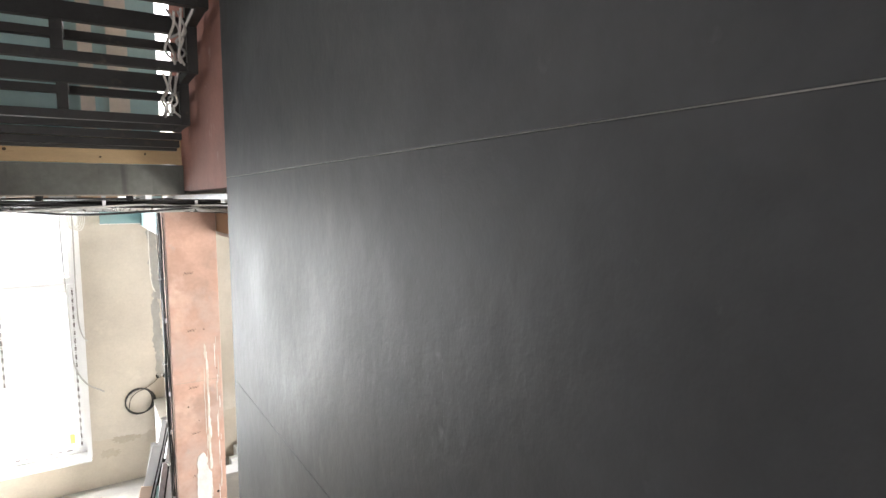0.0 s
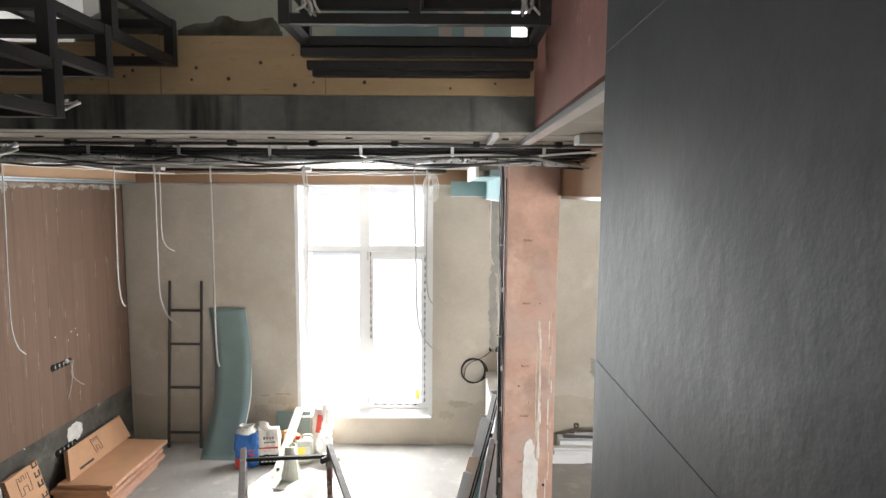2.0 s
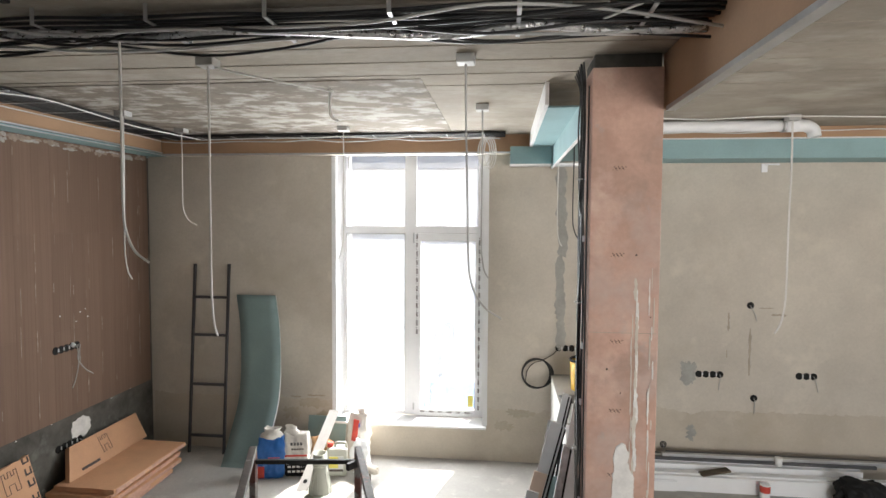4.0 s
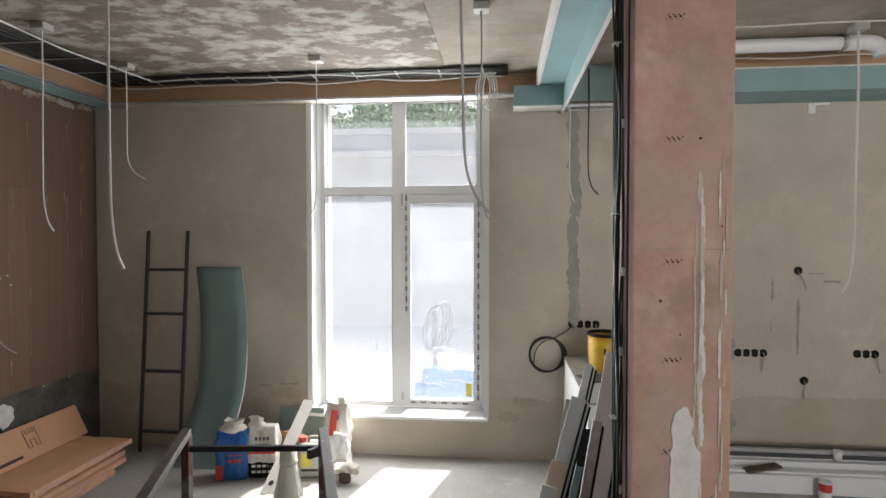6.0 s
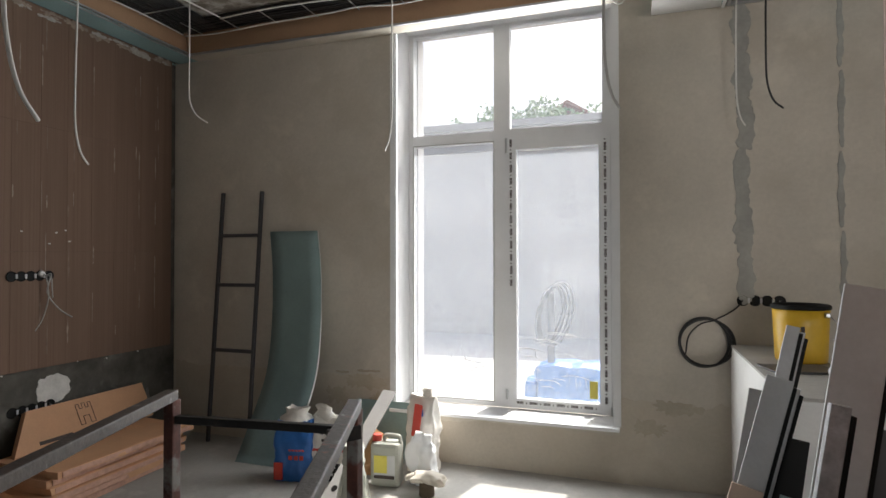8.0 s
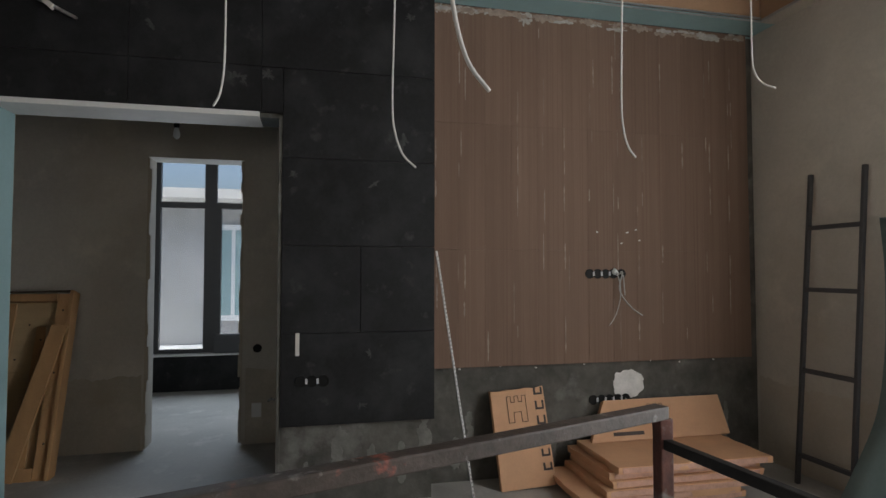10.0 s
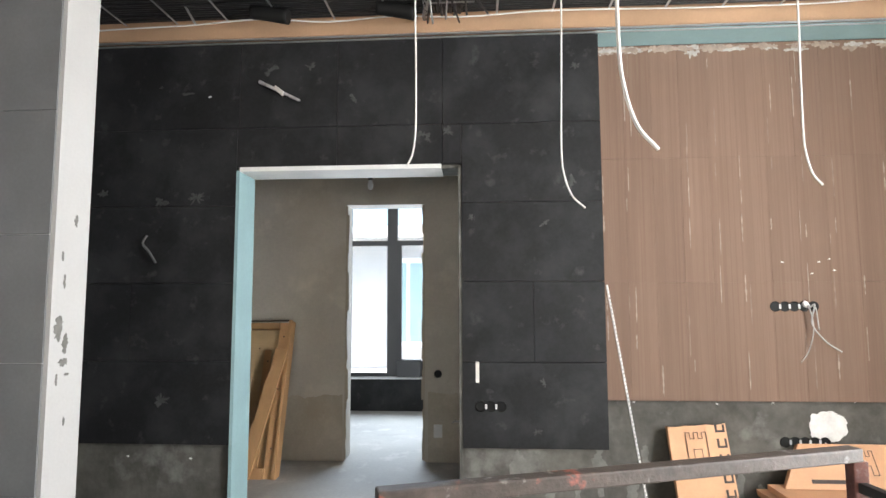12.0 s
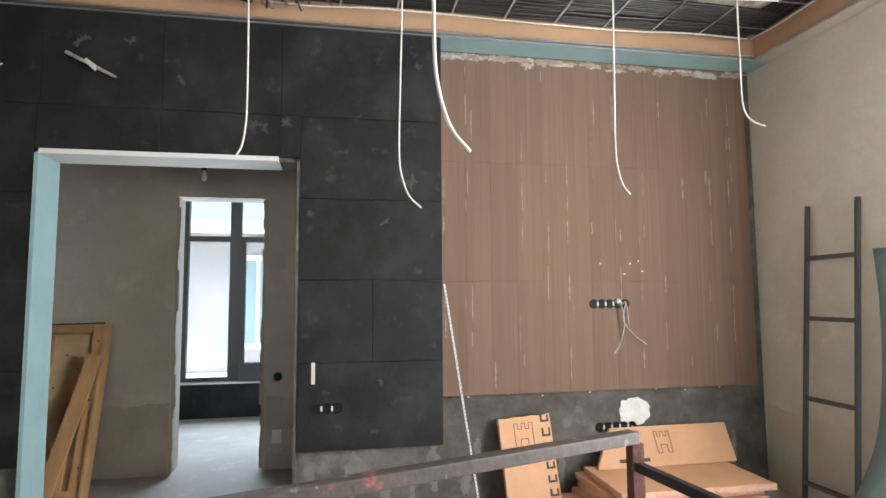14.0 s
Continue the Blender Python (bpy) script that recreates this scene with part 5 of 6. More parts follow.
part("inner_turn", bm_tube([(-0.11, -0.01, -0.08), (-0.09, -0.012, 0.04), (-0.02, -0.012, 0.12), (0.06, -0.01, 0.145)], 0.005, 6, 5), M["cable_black"], co)

# ---------------------------------------------------------------- low box with bucket, sheets by the column
lb = thing("gypsum_box", (0.925, 7.0, 0), "low white gypsum boxing with a dusty grey top", "boxing")
part("side", bm_box(0, 0.40, 0, YW - 7.002, 0, 0.985, bevel=0.004), M["white_board"], lb)
part("top", bm_box(-0.004, 0.40, 0, YW - 7.003, 0.986, 1.0, bevel=0.002), M["floor"], lb, "dusty grey top")
bk = thing("bucket", (1.20, 7.96, 1.0), "dented yellow metal bucket with a black rim", "bucket")
part("body", bm_lathe([(0.122, 0.0), (0.126, 0.01), (0.130, 0.10), (0.134, 0.20), (0.138, 0.29), (0.134, 0.29), (0.125, 0.05), (0.02, 0.03)], 32), M["yellow"], bk)
part("rim", bm_lathe([(0.139, 0.285), (0.146, 0.29), (0.146, 0.305), (0.138, 0.312), (0.130, 0.305), (0.130, 0.285)], 32, caps=False), M["black"], bk)
part("handle", bm_tube([(0.10, -0.10, 0.27), (0.135, -0.13, 0.22), (0.15, -0.09, 0.14), (0.155, 0.0, 0.12)], 0.004, 6, 5), M["galv"], bk)
part("lug", bm_box(0.085, 0.11, -0.128, -0.10, 0.25, 0.275, bevel=0.004), M["galv"], bk)
bars(bk, -0.03, -0.005, -0.133, ((0.15, 0.05, 1),), M["ink"], "dark_mark")
dt = thing("tile_offcut", (1.06, 7.62, 1.001), "dark grey tile offcut lying on the boxing", "tile", turn=14)
part("tile", bm_box(-0.10, 0.22, -0.10, 0.12, 0, 0.010, bevel=0.002), M["dark_frame"], dt)
rb = thing("plastic_scrap", (1.33, 7.45, 1.001), "crumpled clear plastic scrap on the boxing", "plastic")
part("film", soft_bag(0.22, 0.14, 0.05, 41, 0.03, 0.6), M["white_plastic"], rb)


def leaning_sheet(name, label, x_top, y, z_top, tilt, width, mat, thick=0.012, back=5.0, edge=True, cat="sheet"):
    """A sheet that stands on the floor facing south, its top tipped to the east and back."""
    L = z_top / math.cos(radians(tilt))
    s = thing(name, (x_top - z_top * math.tan(radians(tilt)), y, 0.0), label, cat, "sheets leaning by the column")
    m = pose(0, 0, width * math.sin(radians(tilt)), -back) @ pose(0, 0, 0, 0, tilt)
    part("sheet", bm_box(0, width, 0, thick, 0, L, bevel=0.0015, m=m), mat, s)
    if edge:
        part("dark_edge", bm_box(width, width + 0.012, -0.002, thick + 0.014, 0, L - 0.02, m=m), M["black"], s, "black side edge")
    return s


leaning_sheet("gypsum_sheet", "long pale grey sheet leaning by the column", 0.905, 6.12, 1.478, 10, 0.13, M["grey_board"])
leaning_sheet("gypsum_sheet", "narrow pale strip leaning on the boxing", 0.874, 6.66, 1.312, 13, 0.045, M["grey_board"])
leaning_sheet("gypsum_sheet", "narrow strip doubled behind another one", 0.892, 6.69, 1.29, 13, 0.05, M["grey_board"])
leaning_sheet("gypsum_sheet", "pale grey sheet leaning on the narrow strips", 0.765, 6.46, 1.15, 15, 0.085, M["grey_board"])
leaning_sheet("gypsum_sheet", "second pale sheet close behind the first", 0.79, 6.49, 1.12, 15, 0.085, M["grey_board"])
leaning_sheet("metal_profile", "film-wrapped metal profile leaning by the column", 0.80, 5.90, 1.20, 10, 0.045, M["wrap"], 0.03, cat="profile")
leaning_sheet("gypsum_sheet", "pale grey board offcut with a dark edge", 0.705, 6.50, 0.82, 15, 0.075, M["grey_board"])
leaning_sheet("gypsum_sheet", "pale peach board offcut standing on the floor", 0.645, 6.44, 0.78, 15, 0.10, M["peach_board"], edge=False)
leaning_sheet("gypsum_sheet", "small white board offcut standing on the floor", 0.59, 6.40, 0.66, 14, 0.09, M["grey_board"], edge=False)
leaning_sheet("gypsum_sheet", "grey board pressed against the boxing", 0.775, 6.86, 1.02, 10, 0.12, M["mid_board"], edge=False)
leaning_sheet("gypsum_sheet", "black plastic sheet behind the pale boards", 0.87, 6.80, 0.86, 9, 0.10, M["black"], edge=False)
leaning_sheet("gypsum_sheet", "dark teal strip among the pale sheets", 0.775, 6.36, 0.80, 13, 0.04, M["teal_dark"])
leaning_sheet("metal_profile", "thin galvanised profile among the sheets", 0.915, 6.30, 1.02, 11, 0.03, M["galv"], 0.025, edge=False, cat="profile")
leaning_sheet("gypsum_sheet", "dark grey strip leaning by the column", 0.985, 6.28, 1.05, 11, 0.10, M["dark_frame"], edge=False)
leaning_sheet("gypsum_sheet", "narrow white strip beside the column", 0.93, 6.00, 0.92, 7, 0.03, M["grey_board"], edge=False)

# ---------------------------------------------------------------- kitchen floor and pipe
pk = thing("drain_pipe", (0, 0, 0), "white plastic drain pipe hung below the kitchen ceiling", "pipe")
part("pipe", bm_tube([(1.3, 7.64, 3.512), (2.1, 7.64, 3.512), (2.90, 7.64, 3.512)], 0.05, 20, 4), M["white_plastic"], pk)
part("collar", bm_tube([(2.84, 7.64, 3.512), (2.94, 7.64, 3.512)], 0.057, 20, 2), M["white_plastic"], pk)
part("elbow", bm_tube([(2.92, 7.64, 3.512), (3.01, 7.64, 3.509), (3.07, 7.635, 3.475), (3.085, 7.63, 3.41)], 0.054, 20, 6), M["white_plastic"], pk)
part("clamp", bm_tube([(2.81, 7.64, 3.512), (2.825, 7.64, 3.512)], 0.060, 20, 2), M["galv"], pk)
br = thing("wall_bracket", (3.05, YW - 0.002, 3.235), "small white bracket under the blue board", "bracket")
part("plate", bm_box(-0.03, 0.03, -0.012, 0, -0.06, 0.03, bevel=0.003), M["white_plastic"], br)
part("arm", bm_box(0.0, 0.14, -0.03, -0.012, 0.01, 0.03, bevel=0.003), M["white_plastic"], br)
for (x0, x1, y0, y1, z0, z1, lab) in ((1.75, 4.35, 8.02, 8.18, 0.0, 0.15, "long white plastic window profile lying on the floor"), (1.85, 3.95, 8.20, 8.40, 0.0, 0.20, "long white plastic profile behind another on the floor"), (1.6, 2.12, 8.00, 8.014, 0.0, 0.10, "short white profile piece on the floor")):
    p = thing("window_profile", (x0, y0, z0), lab, "profile", "white profiles on the kitchen floor")
    L, W, H = x1 - x0, y1 - y0, z1 - z0
    part("web", bm_box(0, L, 0, W, 0, H, bevel=0.004), M["white_plastic"], p)
    part("lip", bm_box(0, L, W * 0.3, W * 0.42, H, H + 0.015, bevel=0.002), M["white_plastic"], p)
for k, (y, z) in enumerate(((8.24, 0.216), (8.29, 0.216), (8.34, 0.216), (8.26, 0.247), (8.31, 0.247))):
    p = thing("metal_profile", (1.9 + 0.05 * k, y, z), "galvanised stud profile lying on white profiles", "profile", "studs on the kitchen floor")
    part("channel", bm_box(0, 2.2 + 0.25 * (k % 3), 0, 0.045, 0, 0.03, bevel=0.002), M["galv"] if k % 2 else M["dark_frame"], p)
cn = thing("paint_can", (2.92, 7.94, 0), "small white plastic can with a red label", "can")
part("body", bm_lathe([(0.04, 0), (0.044, 0.01), (0.045, 0.11), (0.038, 0.13)], 20), M["white_plastic"], cn)
part("label", bm_lathe([(0.0462, 0.075), (0.0462, 0.14)], 20, caps=False), M["red"], cn)
part("rim", bm_lathe([(0.047, 0.14), (0.048, 0.15), (0.044, 0.155)], 20), M["white_plastic"], cn)
cn = thing("paint_cup", (3.17, 8.23, 0.216), "small white cup standing on the profiles", "cup")
part("cup", bm_lathe([(0.03, 0), (0.036, 0.085), (0.033, 0.085), (0.028, 0.01)], 18), M["white_plastic"], cn)
rg = thing("cloth_strip", (2.5, 8.10, 0.166), "folded brown cardboard strip on the profiles", "cardboard")
part("strip", bm_box(-0.14, 0.16, -0.05, 0.04, 0, 0.02, bevel=0.004, m=pose(0, 0, 0, 0, -6, 12)), M["bark"], rg)
bb = thing("rubbish_bag", (3.74, 7.90, 0), "slumped shiny black rubbish bag on the floor", "bag")
part("bag", soft_bag(0.36, 0.22, 0.26, 55, 0.07, 0.5), M["black"], bb)

# ---------------------------------------------------------------- ceiling cables


def wavy_cable(parent, a, b, r, mat, seed, sag=0.012, n=9, name="cable", side=0.01):
    rr = random.Random(seed)
    a, b = Vector(a), Vector(b)
    d = (b - a).normalized()
    s = Vector((-d.y, d.x, 0))
    pts = []
    for i in range(n):
        pts.append(a.lerp(b, i / (n - 1)) + s * rr.gauss(0, side) + Vector((0, 0, rr.uniform(-sag, 0.0))))
    return part(name, bm_tube(pts, r, 6, 4), mat, parent)


ct = thing("cable_run", (0, 0, 0), "bundle of black cables with silver foil conduit under the ceiling", "cable bundle", "ceiling cable runs")
for k in range(13):
    wavy_cable(ct, (XD + 0.06, 4.66 + 0.018 * k, 3.545 - 0.012 * (k % 3)), (1.28, 4.66 + 0.018 * k, 3.545 - 0.012 * (k % 3)), 0.008, M["cable_black"], k, 0.02, 12)
wavy_cable(ct, (XD + 0.06, 4.62, 3.500), (1.22, 4.84, 3.490), 0.019, M["foil"], 50, 0.03, 14, "foil_conduit", 0.03)
for k in range(6):
    wavy_cable(ct, (XD + 0.06, 4.62 + 0.06 * k, 3.510), (1.25, 4.64 + 0.05 * k, 3.510), 0.007, M["cable_black"] if k % 3 else M["cable_grey"], 160 + k, 0.07, 11, side=0.05)
for k in range(9):
    x = -3.2 + 0.52 * k
    part("hanger", bm_boxes((x, x + 0.018, 4.60, 4.95, 3.498, 3.502), (x, x + 0.018, 4.60, 4.603, 3.502, ZC), (x, x + 0.018, 4.947, 4.95, 3.502, ZC)), M["galv"], ct, "perforated metal strap")
ct = thing("cable_run", (0, 0, 0), "thin pair of black cables clipped to the ceiling", "cable bundle", "ceiling cable runs")
for k in range(2):
    wavy_cable(ct, (XD + 0.06, 4.42 + 0.03 * k, 3.552), (1.29, 4.42 + 0.03 * k, 3.552), 0.007, M["cable_black"], 70 + k, 0.008, 10)
for k in range(11):
    part("clip", bm_box(-3.4 + 0.44 * k, -3.365 + 0.44 * k, 4.41, 4.47, 3.535, 3.568, bevel=0.004), M["black"], ct)
r = random.Random(9)
an = thing("ceiling_anchors", (0, 0, ZC), "row of dark anchor plugs in the concrete ceiling", "anchors")
for k in range(11):
    for y in (4.28,):
        part("plug", bm_box(-3.3 + 0.4 * k, -3.265 + 0.4 * k, y, y + 0.02, -0.008, 0.0, bevel=0.002), M["black"], an)
ct = thing("cable_run", (0, 0, 0), "wide flat bundle of black cables under the ceiling edge", "cable bundle", "ceiling cable runs")
for k in range(15):
    wavy_cable(ct, (XD + 0.05 + 0.027 * k, 1.0, 3.550), (XD + 0.05 + 0.027 * k, 8.26, 3.550), 0.0125, M["cable_black"], 90 + k, 0.01, 12, side=0.006)
for k in range(18):
    part("strap", bm_box(XD + 0.02, XD + 0.48, 1.2 + 0.39 * k, 1.215 + 0.39 * k, 3.528, 3.531, m=pose(0, 0, 0)), M["galv"], ct, "perforated metal strap")
ct = thing("cable_run", (0, 0, 0), "flat bundle of black cables along the window side", "cable bundle", "ceiling cable runs")
for k in range(9):
    wavy_cable(ct, (XD + 0.1, 8.09 + 0.026 * k, 3.550), (0.40, 8.09 + 0.026 * k, 3.550), 0.0115, M["cable_black"], 120 + k, 0.01, 12, side=0.006)
for k in range(10):
    part("strap", bm_box(XD + 0.2 + 0.38 * k, XD + 0.212 + 0.38 * k, 8.07, 8.34, 3.530, 3.533), M["galv"], ct, "perforated metal strap")
ct = thing("cable_run", (0, 0, 0), "white cable strung along the cove edge", "cable", "ceiling cable runs")
wavy_cable(ct, (XD + 0.06, 1.0, 3.515), (XD + 0.06, 8.25, 3.520), 0.006, M["cable_white"], 140, 0.03, 16)
wavy_cable(ct, (XD + 0.06, 8.28, 3.520), (0.35, 8.24, 3.520), 0.006, M["cable_white"], 141, 0.03, 14)
wavy_cable(ct, (XD + 0.45, 4.2, 3.530), (-2.80, 8.02, 3.520), 0.006, M["cable_white"], 142, 0.05, 9)
wavy_cable(ct, (-2.80, 8.02, 3.520), (0.30, 8.12, 3.530), 0.006, M["cable_white"], 143, 0.03, 9)
wavy_cable(ct, (-1.24, 5.41, 3.520), (-0.75, 6.05, 3.530), 0.0065, M["cable_white"], 144, 0.02, 5)
wavy_cable(ct, (1.5, 7.2, 3.530), (5.5, 7.3, 3.530), 0.006, M["cable_white"], 145, 0.03, 9)
wavy_cable(ct, (1.36, 7.9, 3.520), (4.6, 7.95, 3.520), 0.006, M["cable_white"], 146, 0.03, 9)
wavy_cable(ct, (1.29, 4.1, 3.520), (0.80, 4.75, 3.500), 0.006, M["cable_white"], 147, 0.02, 5)
bx = thing("junction_box", (0.83, 4.0, ZC - 0.05), "small grey junction box under the ceiling profile", "junction box", "ceiling junction boxes")
part("box", bm_box(0.2, 0.34, 0, 0.11, 0, 0.048, bevel=0.006), M["cable_grey"], bx)


bx = thing("junction_box", (-1.36, 4.80, ZC - 0.055), "grey junction box beside the cable bundle", "junction box", "ceiling junction boxes")
part("box", bm_box(-0.12, -0.005, 0, 0.11, 0, 0.053, bevel=0.006), M["cable_grey"], bx)
part("box", bm_box(0.005, 0.12, 0, 0.11, 0, 0.053, bevel=0.006), M["cable_grey"], bx)


def hanging_cable(x, y, z, curl, mat="cable_white", r=0.0056, boxed=True, sway=(0.0, 0.0)):
    """A cable that drops from the ceiling and curls at its end."""
    h = thing("hanging_cable", (x, y, ZC), "loose lamp cable hanging from the bare ceiling", "cable", "hanging lamp cables")
    L = ZC - z
    cx, cy = curl
    pts = [(0, 0, -0.03), (0.004, -0.004, -0.25 * L), (sway[0] * 0.6, sway[1] * 0.6, -0.5 * L), (sway[0], sway[1], -0.78 * L), (sway[0] + cx * 0.12, sway[1] + cy * 0.12, -0.88 * L), (sway[0] + cx * 0.45, sway[1] + cy * 0.45, -0.955 * L), (sway[0] + cx, sway[1] + cy, -L)]
    part("cable", bm_tube(pts, r, 7, 6), M[mat], h)
    if boxed:
        part("junction_box", bm_box(-0.05, 0.05, -0.05, 0.05, -0.05, -0.002, bevel=0.006), M["cable_grey"], h, "small grey ceiling box")


hanging_cable(-2.78, 4.60, 2.29, (0.0, -0.05))
hanging_cable(-2.82, 5.47, 2.03, (0.0, 0.13), sway=(0.0, -0.02))
hanging_cable(-1.27, 5.40, 1.97, (-0.03, 0.12), "cable_white", 0.0062)
hanging_cable(-2.80, 6.82, 2.14, (0.0, 0.09), sway=(0.0, -0.015))
hanging_cable(-2.83, 7.74, 2.60, (0.10, 0.08))
hanging_cable(-1.16, 7.72, 2.28, (-0.06, 0.02))
hanging_cable(-1.33, 4.74, 2.47, (0.14, -0.03))
hanging_cable(0.18, 5.46, 2.15, (0.18, -0.05), "cable_grey", 0.0055, True, (0.03, -0.12))
hanging_cable(0.22, 6.80, 2.20, (0.06, 0.05), "cable_grey", 0.006)
hanging_cable(0.95, 8.33, 2.40, (0.05, 0.0), "cable_white", 0.005, False)
hanging_cable(1.09, 8.19, 2.46, (0.09, 0.0), "cable_black", 0.006, False)
hanging_cable(2.80, 7.42, 1.71, (-0.08, 0.0), "cable_white", 0.008)
hanging_cable(3.62, 7.42, 2.23, (-0.01, 0.0), "cable_white", 0.007)
hanging_cable(1.60, 7.9, 3.2, (0.0, 0.0), "cable_white", 0.006, False)
hanging_cable(-0.77, 6.05, 3.33, (0.05, 0.03), "cable_white", 0.009, False)
lp = thing("cable_loops", (0.22, 6.9, 3.52), "tangled white cable loops below the ceiling", "cable")
for k in range(4):
    part("loop", tube(bmesh.new(), [(0.06 * math.cos(a) + 0.02 * k - 0.03, 1.15 + 0.02 * k, -0.17 + (0.13 + 0.01 * k) * math.sin(a)) for a in [i * 6.2832 / 24 for i in range(25)]], 0.006, 5), M["cable_white"], lp)
for k, (x, y) in enumerate(((XD + 0.2, 3.62), (XD + 0.2, 4.50))):
    d = thing("flexible_duct_end", (x, y, 3.46), "short black flexible duct end above the doorway", "duct", "duct ends")
    part("duct", bm_tube([(0.0, -0.22, 0.05), (0, -0.1, 0.03), (0.0, 0.04, 0.0)], 0.05, 14, 5), M["black"], d)
hg = thing("ceiling_hanger", (XD + 0.25, 3.0, 3.45), "loose galvanised ceiling hanger strip", "hanger")
part("strip", bm_bar((0, -0.06, 0.1), (0.05, 0.05, -0.07), 0.025, 0.004), M["galv"], hg)

# ---------------------------------------------------------------- hall things
cr = thing("packing_crate", (-4.33, 3.24, 0), "flat raw pine packing crate leaning on the hall wall", "crate")
tip = pose(0, 0, 0.004, 0, -16, 0)
part("back_panel", bm_box(-0.10, -0.075, -1.14, -0.03, 0, 1.36, bevel=0.002, m=tip), M["ply"], cr, "knotty plywood panel")
part("side_board", bm_box(-0.12, 0.0, -0.028, 0, 0, 1.37, bevel=0.003, m=tip), M["crate"], cr)
part("side_board", bm_box(-0.12, 0.0, -1.17, -1.142, 0, 1.37, bevel=0.003, m=tip), M["crate"], cr)
part("stile", bm_box(-0.074, -0.03, -0.115, -0.03, 0, 1.35, bevel=0.003, m=tip), M["crate"], cr)
part("top_rail", bm_box(-0.074, -0.02, -1.14, -0.117, 1.29, 1.35, bevel=0.003, m=tip), M["crate"], cr)
part("bottom_rail", bm_box(-0.074, -0.02, -1.14, -0.117, 0.0, 0.09, bevel=0.003, m=tip), M["crate"], cr)
for y0, y1, z1, x in ((-0.24, -0.18, 1.10, -0.072), (-0.52, -0.40, 1.28, -0.074)):
    part("slat", bm_box(x, x + 0.018, y0, y1, 0.092, z1, bevel=0.002, m=tip), M["crate"], cr)
part("cover_strip", bm_box(-0.06, -0.045, -1.13, 0.0, 1.372, 1.384, bevel=0.003, m=tip @ pose(0, 0, 0, 1.0)), M["bark"], cr, "dark bent strip on the top edge")
for y, z in ((-0.07, 1.22), (-0.07, 0.75), (-0.07, 0.25), (-0.20, 1.0), (-0.30, 1.12), (-0.36, 0.86), (-0.21, 0.6)):
    kb = bm_lathe([(0.008, 0), (0.005, 0.002)], 9)
    kb.transform(tip @ pose(-0.03 if y > -0.1 else (-0.054 if y > -0.24 else -0.075), y, z, 0, 90))
    part("knot", kb, M["bark"], cr, "dark knot")
lo = thing("timber_board", (-4.27, 3.04, 0), "raw pine board leaning slantwise on the packing crate", "board")
part("board", bm_box(-0.012, 0.012, -0.11, 0.0, 0.02, 1.12, bevel=0.002, m=pose(0, 0, 0, 0, -16) @ pose(0, 0, 0, -11)), M["crate"], lo)
r = random.Random(33)
OX = -0.06
for x, z, w, h in ((-2.068, 1.374, 0.045, 0.10), (-2.115, 1.30, 0.03, 0.085), (-2.11, 1.215, 0.05, 0.03), (-2.136, 1.155, 0.03, 0.012), (-2.07, 1.136, 0.012, 0.05), (-2.131, 0.931, 0.014, 0.04), (-2.09, 1.60, 0.014, 0.06), (-2.07, 1.72, 0.014, 0.04), (-2.15, 1.9, 0.02, 0.05)):
    t = patch("plaster_chip", "grey chipped spot in the white wall end", pose(x + OX, 2.9715, z, 0, 0, 180), w, h, 60 + x * 9 + z, M["adhesive_pale"], "chip", 0.0012, 0.5, "chips in the wall end")
bl = thing("pendant_bulb", (-4.35, 4.03, 3.4), "bare bulb in a black holder on a wire", "lamp")
part("wire", bm_tube([(0, 0, 0), (0.003, 0, -0.4), (0, 0, -0.78)], 0.003, 5, 4), M["cable_black"], bl)
part("holder", bm_lathe([(0.012, -0.86), (0.02, -0.85), (0.02, -0.80), (0.008, -0.77)], 14), M["black"], bl)
part("bulb", bm_lathe([(0.004, -0.945), (0.022, -0.93), (0.026, -0.905), (0.018, -0.875), (0.014, -0.86)], 16), M["white_plastic"], bl)
sw = thing("wall_socket", (X2 + 0.001, 4.573, 0.285), "small white wall socket plate in the hall", "socket")
part("plate", bm_box(0, 0.01, -0.04, 0.04, -0.06, 0.06, bevel=0.003), M["white_board"], sw)
bk = thing("wall_box", (X3 + 0.02, 4.0, 0.47), "blue-grey box on the far sill", "box")
part("box", bm_box(0, 0.12, -0.14, 0.18, 0, 0.22, bevel=0.004), M["dark_frame"], bk)

# marks fixed on the dark wall
mk = thing("wire_stub", (XD + 0.003, 3.545, 2.995), "taped silver wire stub on the dark tiles", "wire")
part("stub", jitter(bm_bar((0.02, -0.15, 0.08), (0.03, 0.15, -0.07), 0.025, 0.02), 0.006, 20), M["foil"], mk)
part("tape", jitter(bm_bar((0.025, -0.03, 0.03), (0.03, 0.03, -0.02), 0.035, 0.03), 0.006, 20), M["paper_white"], mk)
mk = thing("wire_stub", (XD + 0.003, 2.63, 1.87), "short grey wire stub on the dark tiles", "wire")
part("stub", bm_tube([(0, -0.04, 0.10), (0.03, -0.05, 0.04), (0.03, 0.0, -0.02), (0.03, 0.05, -0.10)], 0.008, 6, 4), M["mid_grey"], mk)
mk = thing("paper_tag", (XD + 0.001, 4.948, 1.015), "small white tag stuck to the dark tiles", "tag")
part("tag", bm_box(0, 0.003, -0.012, 0.012, -0.07, 0.07), M["paper_white"], mk)

# ---------------------------------------------------------------- tiles
west = bpy.data.objects["wall_west"]
piece_meshes = {}


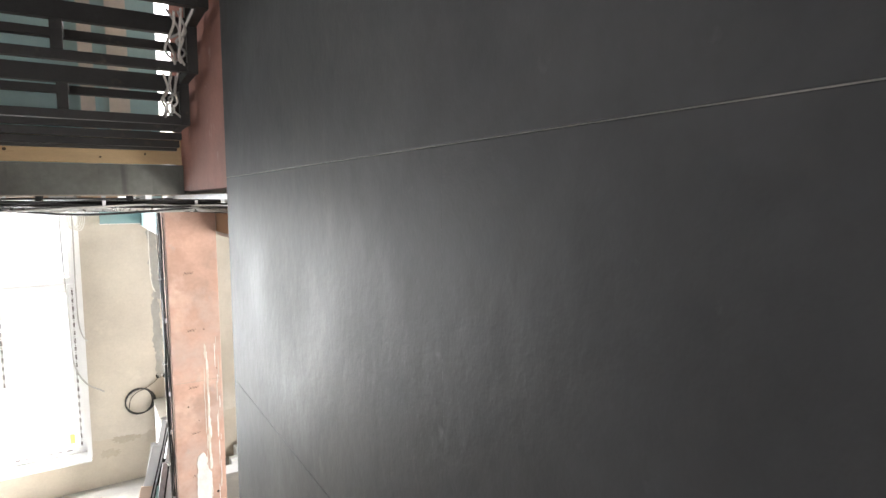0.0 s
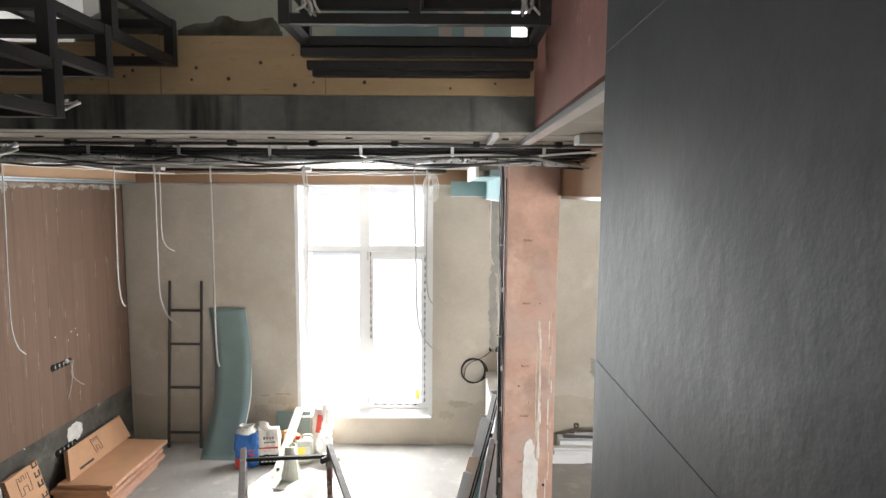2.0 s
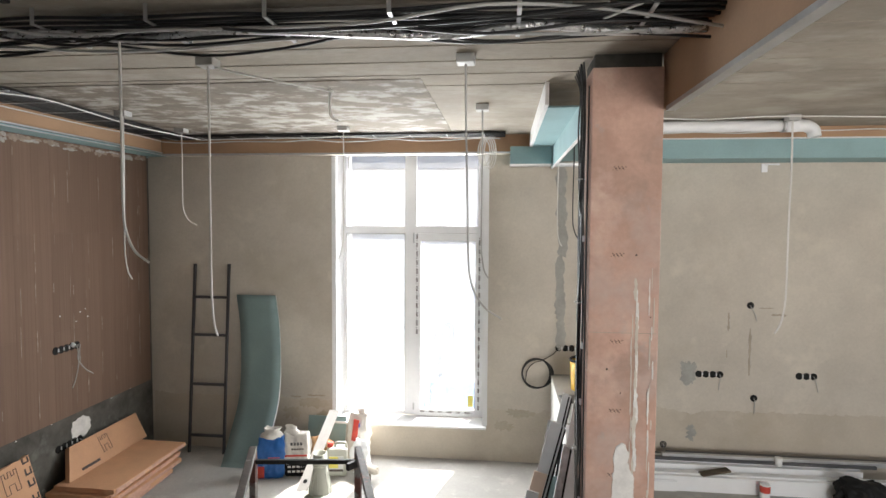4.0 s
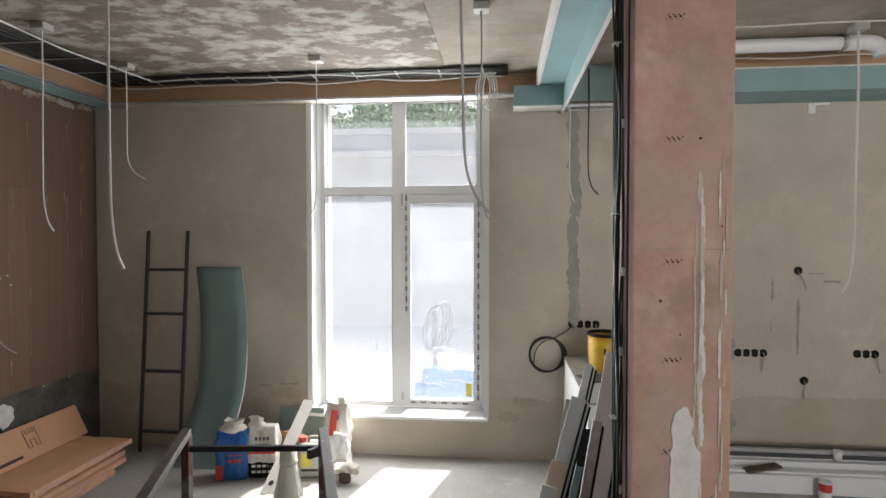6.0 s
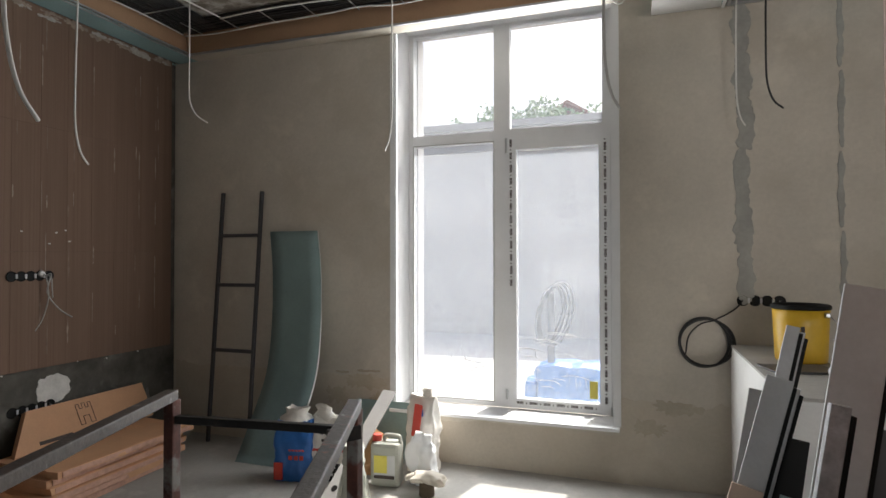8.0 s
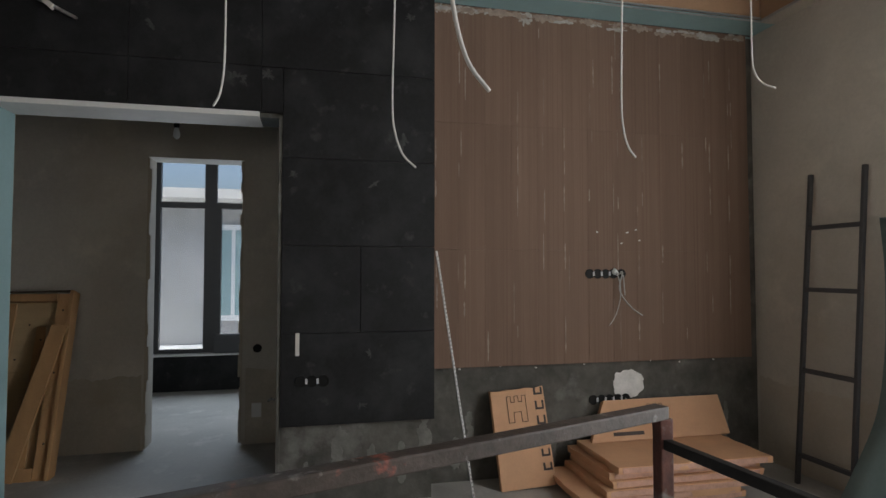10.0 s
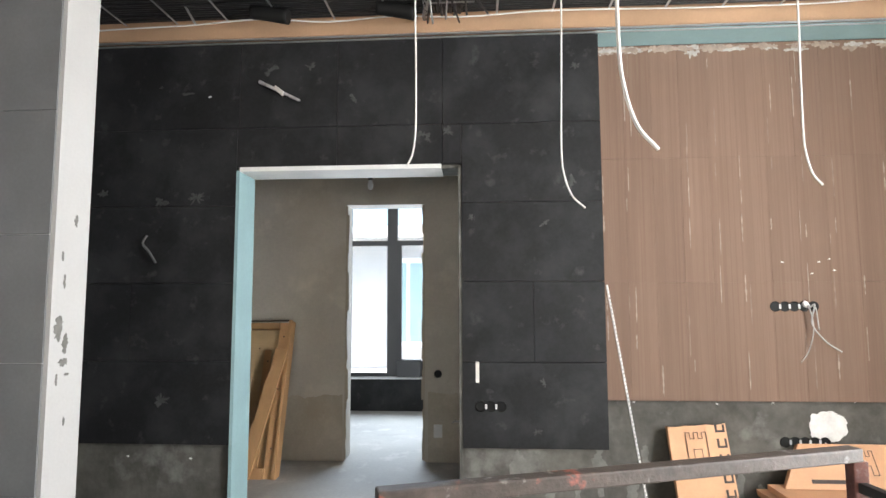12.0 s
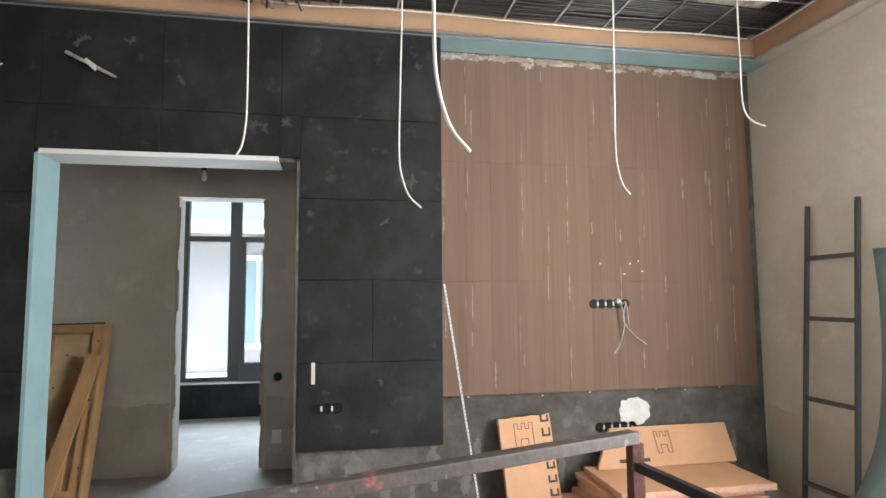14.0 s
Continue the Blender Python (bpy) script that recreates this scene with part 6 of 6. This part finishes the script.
def piece(name, parent, x0, x1, y0, y1, z0, z1, mat):
    """A tile that shares its mesh with others of the same size."""
    key = (name, round(x1 - x0, 4), round(y1 - y0, 4), round(z1 - z0, 4), mat.name)
    if key not in piece_meshes:
        bm = bm_box(0, x1 - x0, 0, y1 - y0, 0, z1 - z0, bevel=0.0012)
        me = bpy.data.meshes.new(name)
        bm.to_mesh(me)
        bm.free()
        me.materials.append(mat)
        piece_meshes[key] = me
    o = new(name, piece_meshes[key])
    o.parent = parent
    o.location = (x0, y0, z0)
    return o


ZR = (0.511, 1.081, 1.626, 2.177, 2.74, CB - 0.016)
G = 0.0015
for i, (z0, z1) in enumerate(zip(ZR, ZR[1:])):
    if z1 < DZ:
        spans = [(0.75, 1.91), (1.91, DY0 - 0.021), (DY1 + 0.021, 5.815)] if i % 2 == 0 else [(0.17, 1.33), (1.33, 2.49), (2.49, DY0 - 0.021), (DY1 + 0.021, 5.333), (5.333, 5.815)]
    elif z0 < DZ:
        spans = [(0.75, 1.91), (1.91, DY0 - 0.021), (DY1 + 0.021, 5.815)]
        for y0, y1 in ((DY0 - 0.021, 3.962), (3.962, 4.717), (4.717, DY1 + 0.021)):
            piece("tile", west, XD - 0.034, XD, y0 + G, y1 - G, DZ + 0.026, z1 - G, M["dark_tile"])
    else:
        spans = [(0.75, 1.91), (1.91, 3.245), (3.245, 3.962), (3.962, 4.717), (4.717, 5.815)]
    for y0, y1 in spans:
        piece("tile", west, XD - 0.034, XD, y0 + G, y1 - G, z0 + G, z1 - G, M["dark_tile"])
y = 5.83
c = 0
while y < 8.40:
    w = min(0.198, 8.425 - y)
    zs = (0.793, 1.62, 2.52, 3.37)
    for z0, z1 in zip(zs, zs[1:]):
        piece("panel", west, XL + 0.004, XL + 0.031, y + 0.0003, y + w + 0.0017, z0 + 0.0003, z1 - 0.0003, M["wood_tile"])
    y += 0.2
    c += 1
r = random.Random(77)
M["grout_haze"] = material("thin_grout_haze", (0.235, 0.165, 0.127), 0.8, var=0.2, scale=20, bump=0.1)
M["haze_white"] = material("pale_adhesive_haze", (0.42, 0.39, 0.36), 0.85, var=0.2, scale=15, bump=0.2)
M["tile_dust"] = material("grey_tile_dust", (0.062, 0.062, 0.062), 0.85, var=0.3, scale=15, bump=0.0)
M["grout_light"] = material("light_grout_haze", (0.32, 0.25, 0.205), 0.8, var=0.25, scale=20, bump=0.1)
for k in range(26):
    y = 5.83 + 0.2 * (k // 2) + (0.012 if k % 2 else 0.045)
    for z in (3.28, 3.05, 2.8, 2.5, 2.3, 2.05, 1.6, 1.3, 1.05):
        if r.random() < (0.40 if k % 2 else 0.22):
            bm = smear_bm(0.004 + r.random() * 0.006, r.uniform(0.08, 0.30), r.random() * 90, 0.0006, 0.6)
            bm.transform(pose(0, 0, 0, 0, 0, 90))
            o = part("grout_smear", bm, M["grout_light"] if r.random() < 0.6 else M["grout_haze"], west, "pale grout smear")
            o.location = (XL + 0.0312, y + r.gauss(0, 0.006), z + r.uniform(-0.14, 0.02))
for k in range(44):
    bm = smear_bm(0.07 + r.random() * 0.16, 0.012 + r.random() * 0.03, r.random() * 90, 0.0006 + 0.0004 * (k % 5), 0.7)
    bm.transform(pose(0, 0, 0, 0, 0, 90))
    o = part("top_smear", bm, M["grout_light"] if k % 3 else M["haze_white"], west, "pale adhesive smear")
    o.location = (XL + 0.031, 5.89 + 0.2 * (k % 13) + r.gauss(0, 0.03), 3.35 - abs(r.gauss(0, 0.018)))
for k in range(20):
    bm = smear_bm(0.02 + r.random() * 0.08, 0.01 + r.random() * 0.05, r.random() * 90, 0.0008, 0.9)
    bm.transform(pose(0, 0, 0, 0, 0, 90) @ pose(0, 0, 0, 0, r.uniform(-40, 40)))
    o = part("dust_smear", bm, M["tile_dust"], west, "grey dust smear")
    o.location = (XD + 0.0003, (r.uniform(1.9, 3.0), r.uniform(4.8, 5.75), r.uniform(3.1, 5.7))[k % 3], r.uniform(2.6, 3.38) if k % 3 == 2 else r.uniform(0.6, 3.3))
for y, z in ((6.05, 0.80), (6.35, 0.81), (6.62, 0.79), (7.0, 0.80), (7.55, 0.81), (7.8, 0.79), (8.1, 0.80), (7.35, 1.78), (7.42, 1.80), (7.45, 1.72), (7.30, 1.70), (7.1, 1.78), (3.02, 3.0), (2.95, 0.43), (2.5, 0.44), (2.1, 0.43)):
    bm = smear_bm(0.016, 0.008, y * 9, 0.002, 0.7)
    bm.transform(pose(0, 0, 0, 0, 0, 90))
    o = part("chip", bm, M["smear"], west, "small white chip")
    o.location = ((XD - 0.034 if z < 0.9 else XD + 0.0002) if y < 5.8 else XL + (0.032 if z > 0.9 else 0.001), y, z - 0.02)
for k in range(14):
    patch("adhesive_smear", "grey adhesive smear on the dark primed wall", on_west(XD - 0.0345 if k < 6 else XL + 0.0005, (4.85, 5.0, 5.2, 5.42, 5.6, 5.76, 6.02, 6.12, 6.4, 6.75, 6.9, 7.6, 7.9, 8.2)[k], 0.12 + 0.28 * r.random()), 0.03 + 0.07 * r.random(), 0.14 + 0.2 * r.random(), 200 + k, M["adhesive_pale"], "adhesive smear", 0.0015 + 0.0005 * (k % 4), 0.5, "adhesive smears")
stair_wall = bpy.data.objects["wall_stair"]
struct("stair_wall_grout", bm_boxes((0.8038, 0.8145, -2.39, 2.739, 0.65, 5.1)), M["mortar"], "grey grout between the slate tiles", "grout")
ZS = (0.645, 1.39, 2.135, 2.88, 3.625, 4.37, 5.115)
GS = 0.0007
for i, (z0, z1) in enumerate(zip(ZS, ZS[1:])):
    for y0, y1 in ((-2.39, -1.74), (-1.74, -0.24), (-0.24, 1.26), (1.26, 2.74)):
        piece("tile", stair_wall, 0.802, 0.814, y0 - 0.0008, y1 + 0.0008, z0 + GS, z1 - GS, M["stair_tile"])
sw_ = bpy.data.objects["wall_stair_west"]
for i in range(6):
    for y0, y1 in ((-0.2, 0.85), (0.85, 1.9), (1.9, 2.95)):
        piece("tile", sw_, -2.074, -2.064, y0 + G, y1 - G, 0.02 + 0.6 * i + G, 0.62 + 0.6 * i - G, M["grey_tile"])
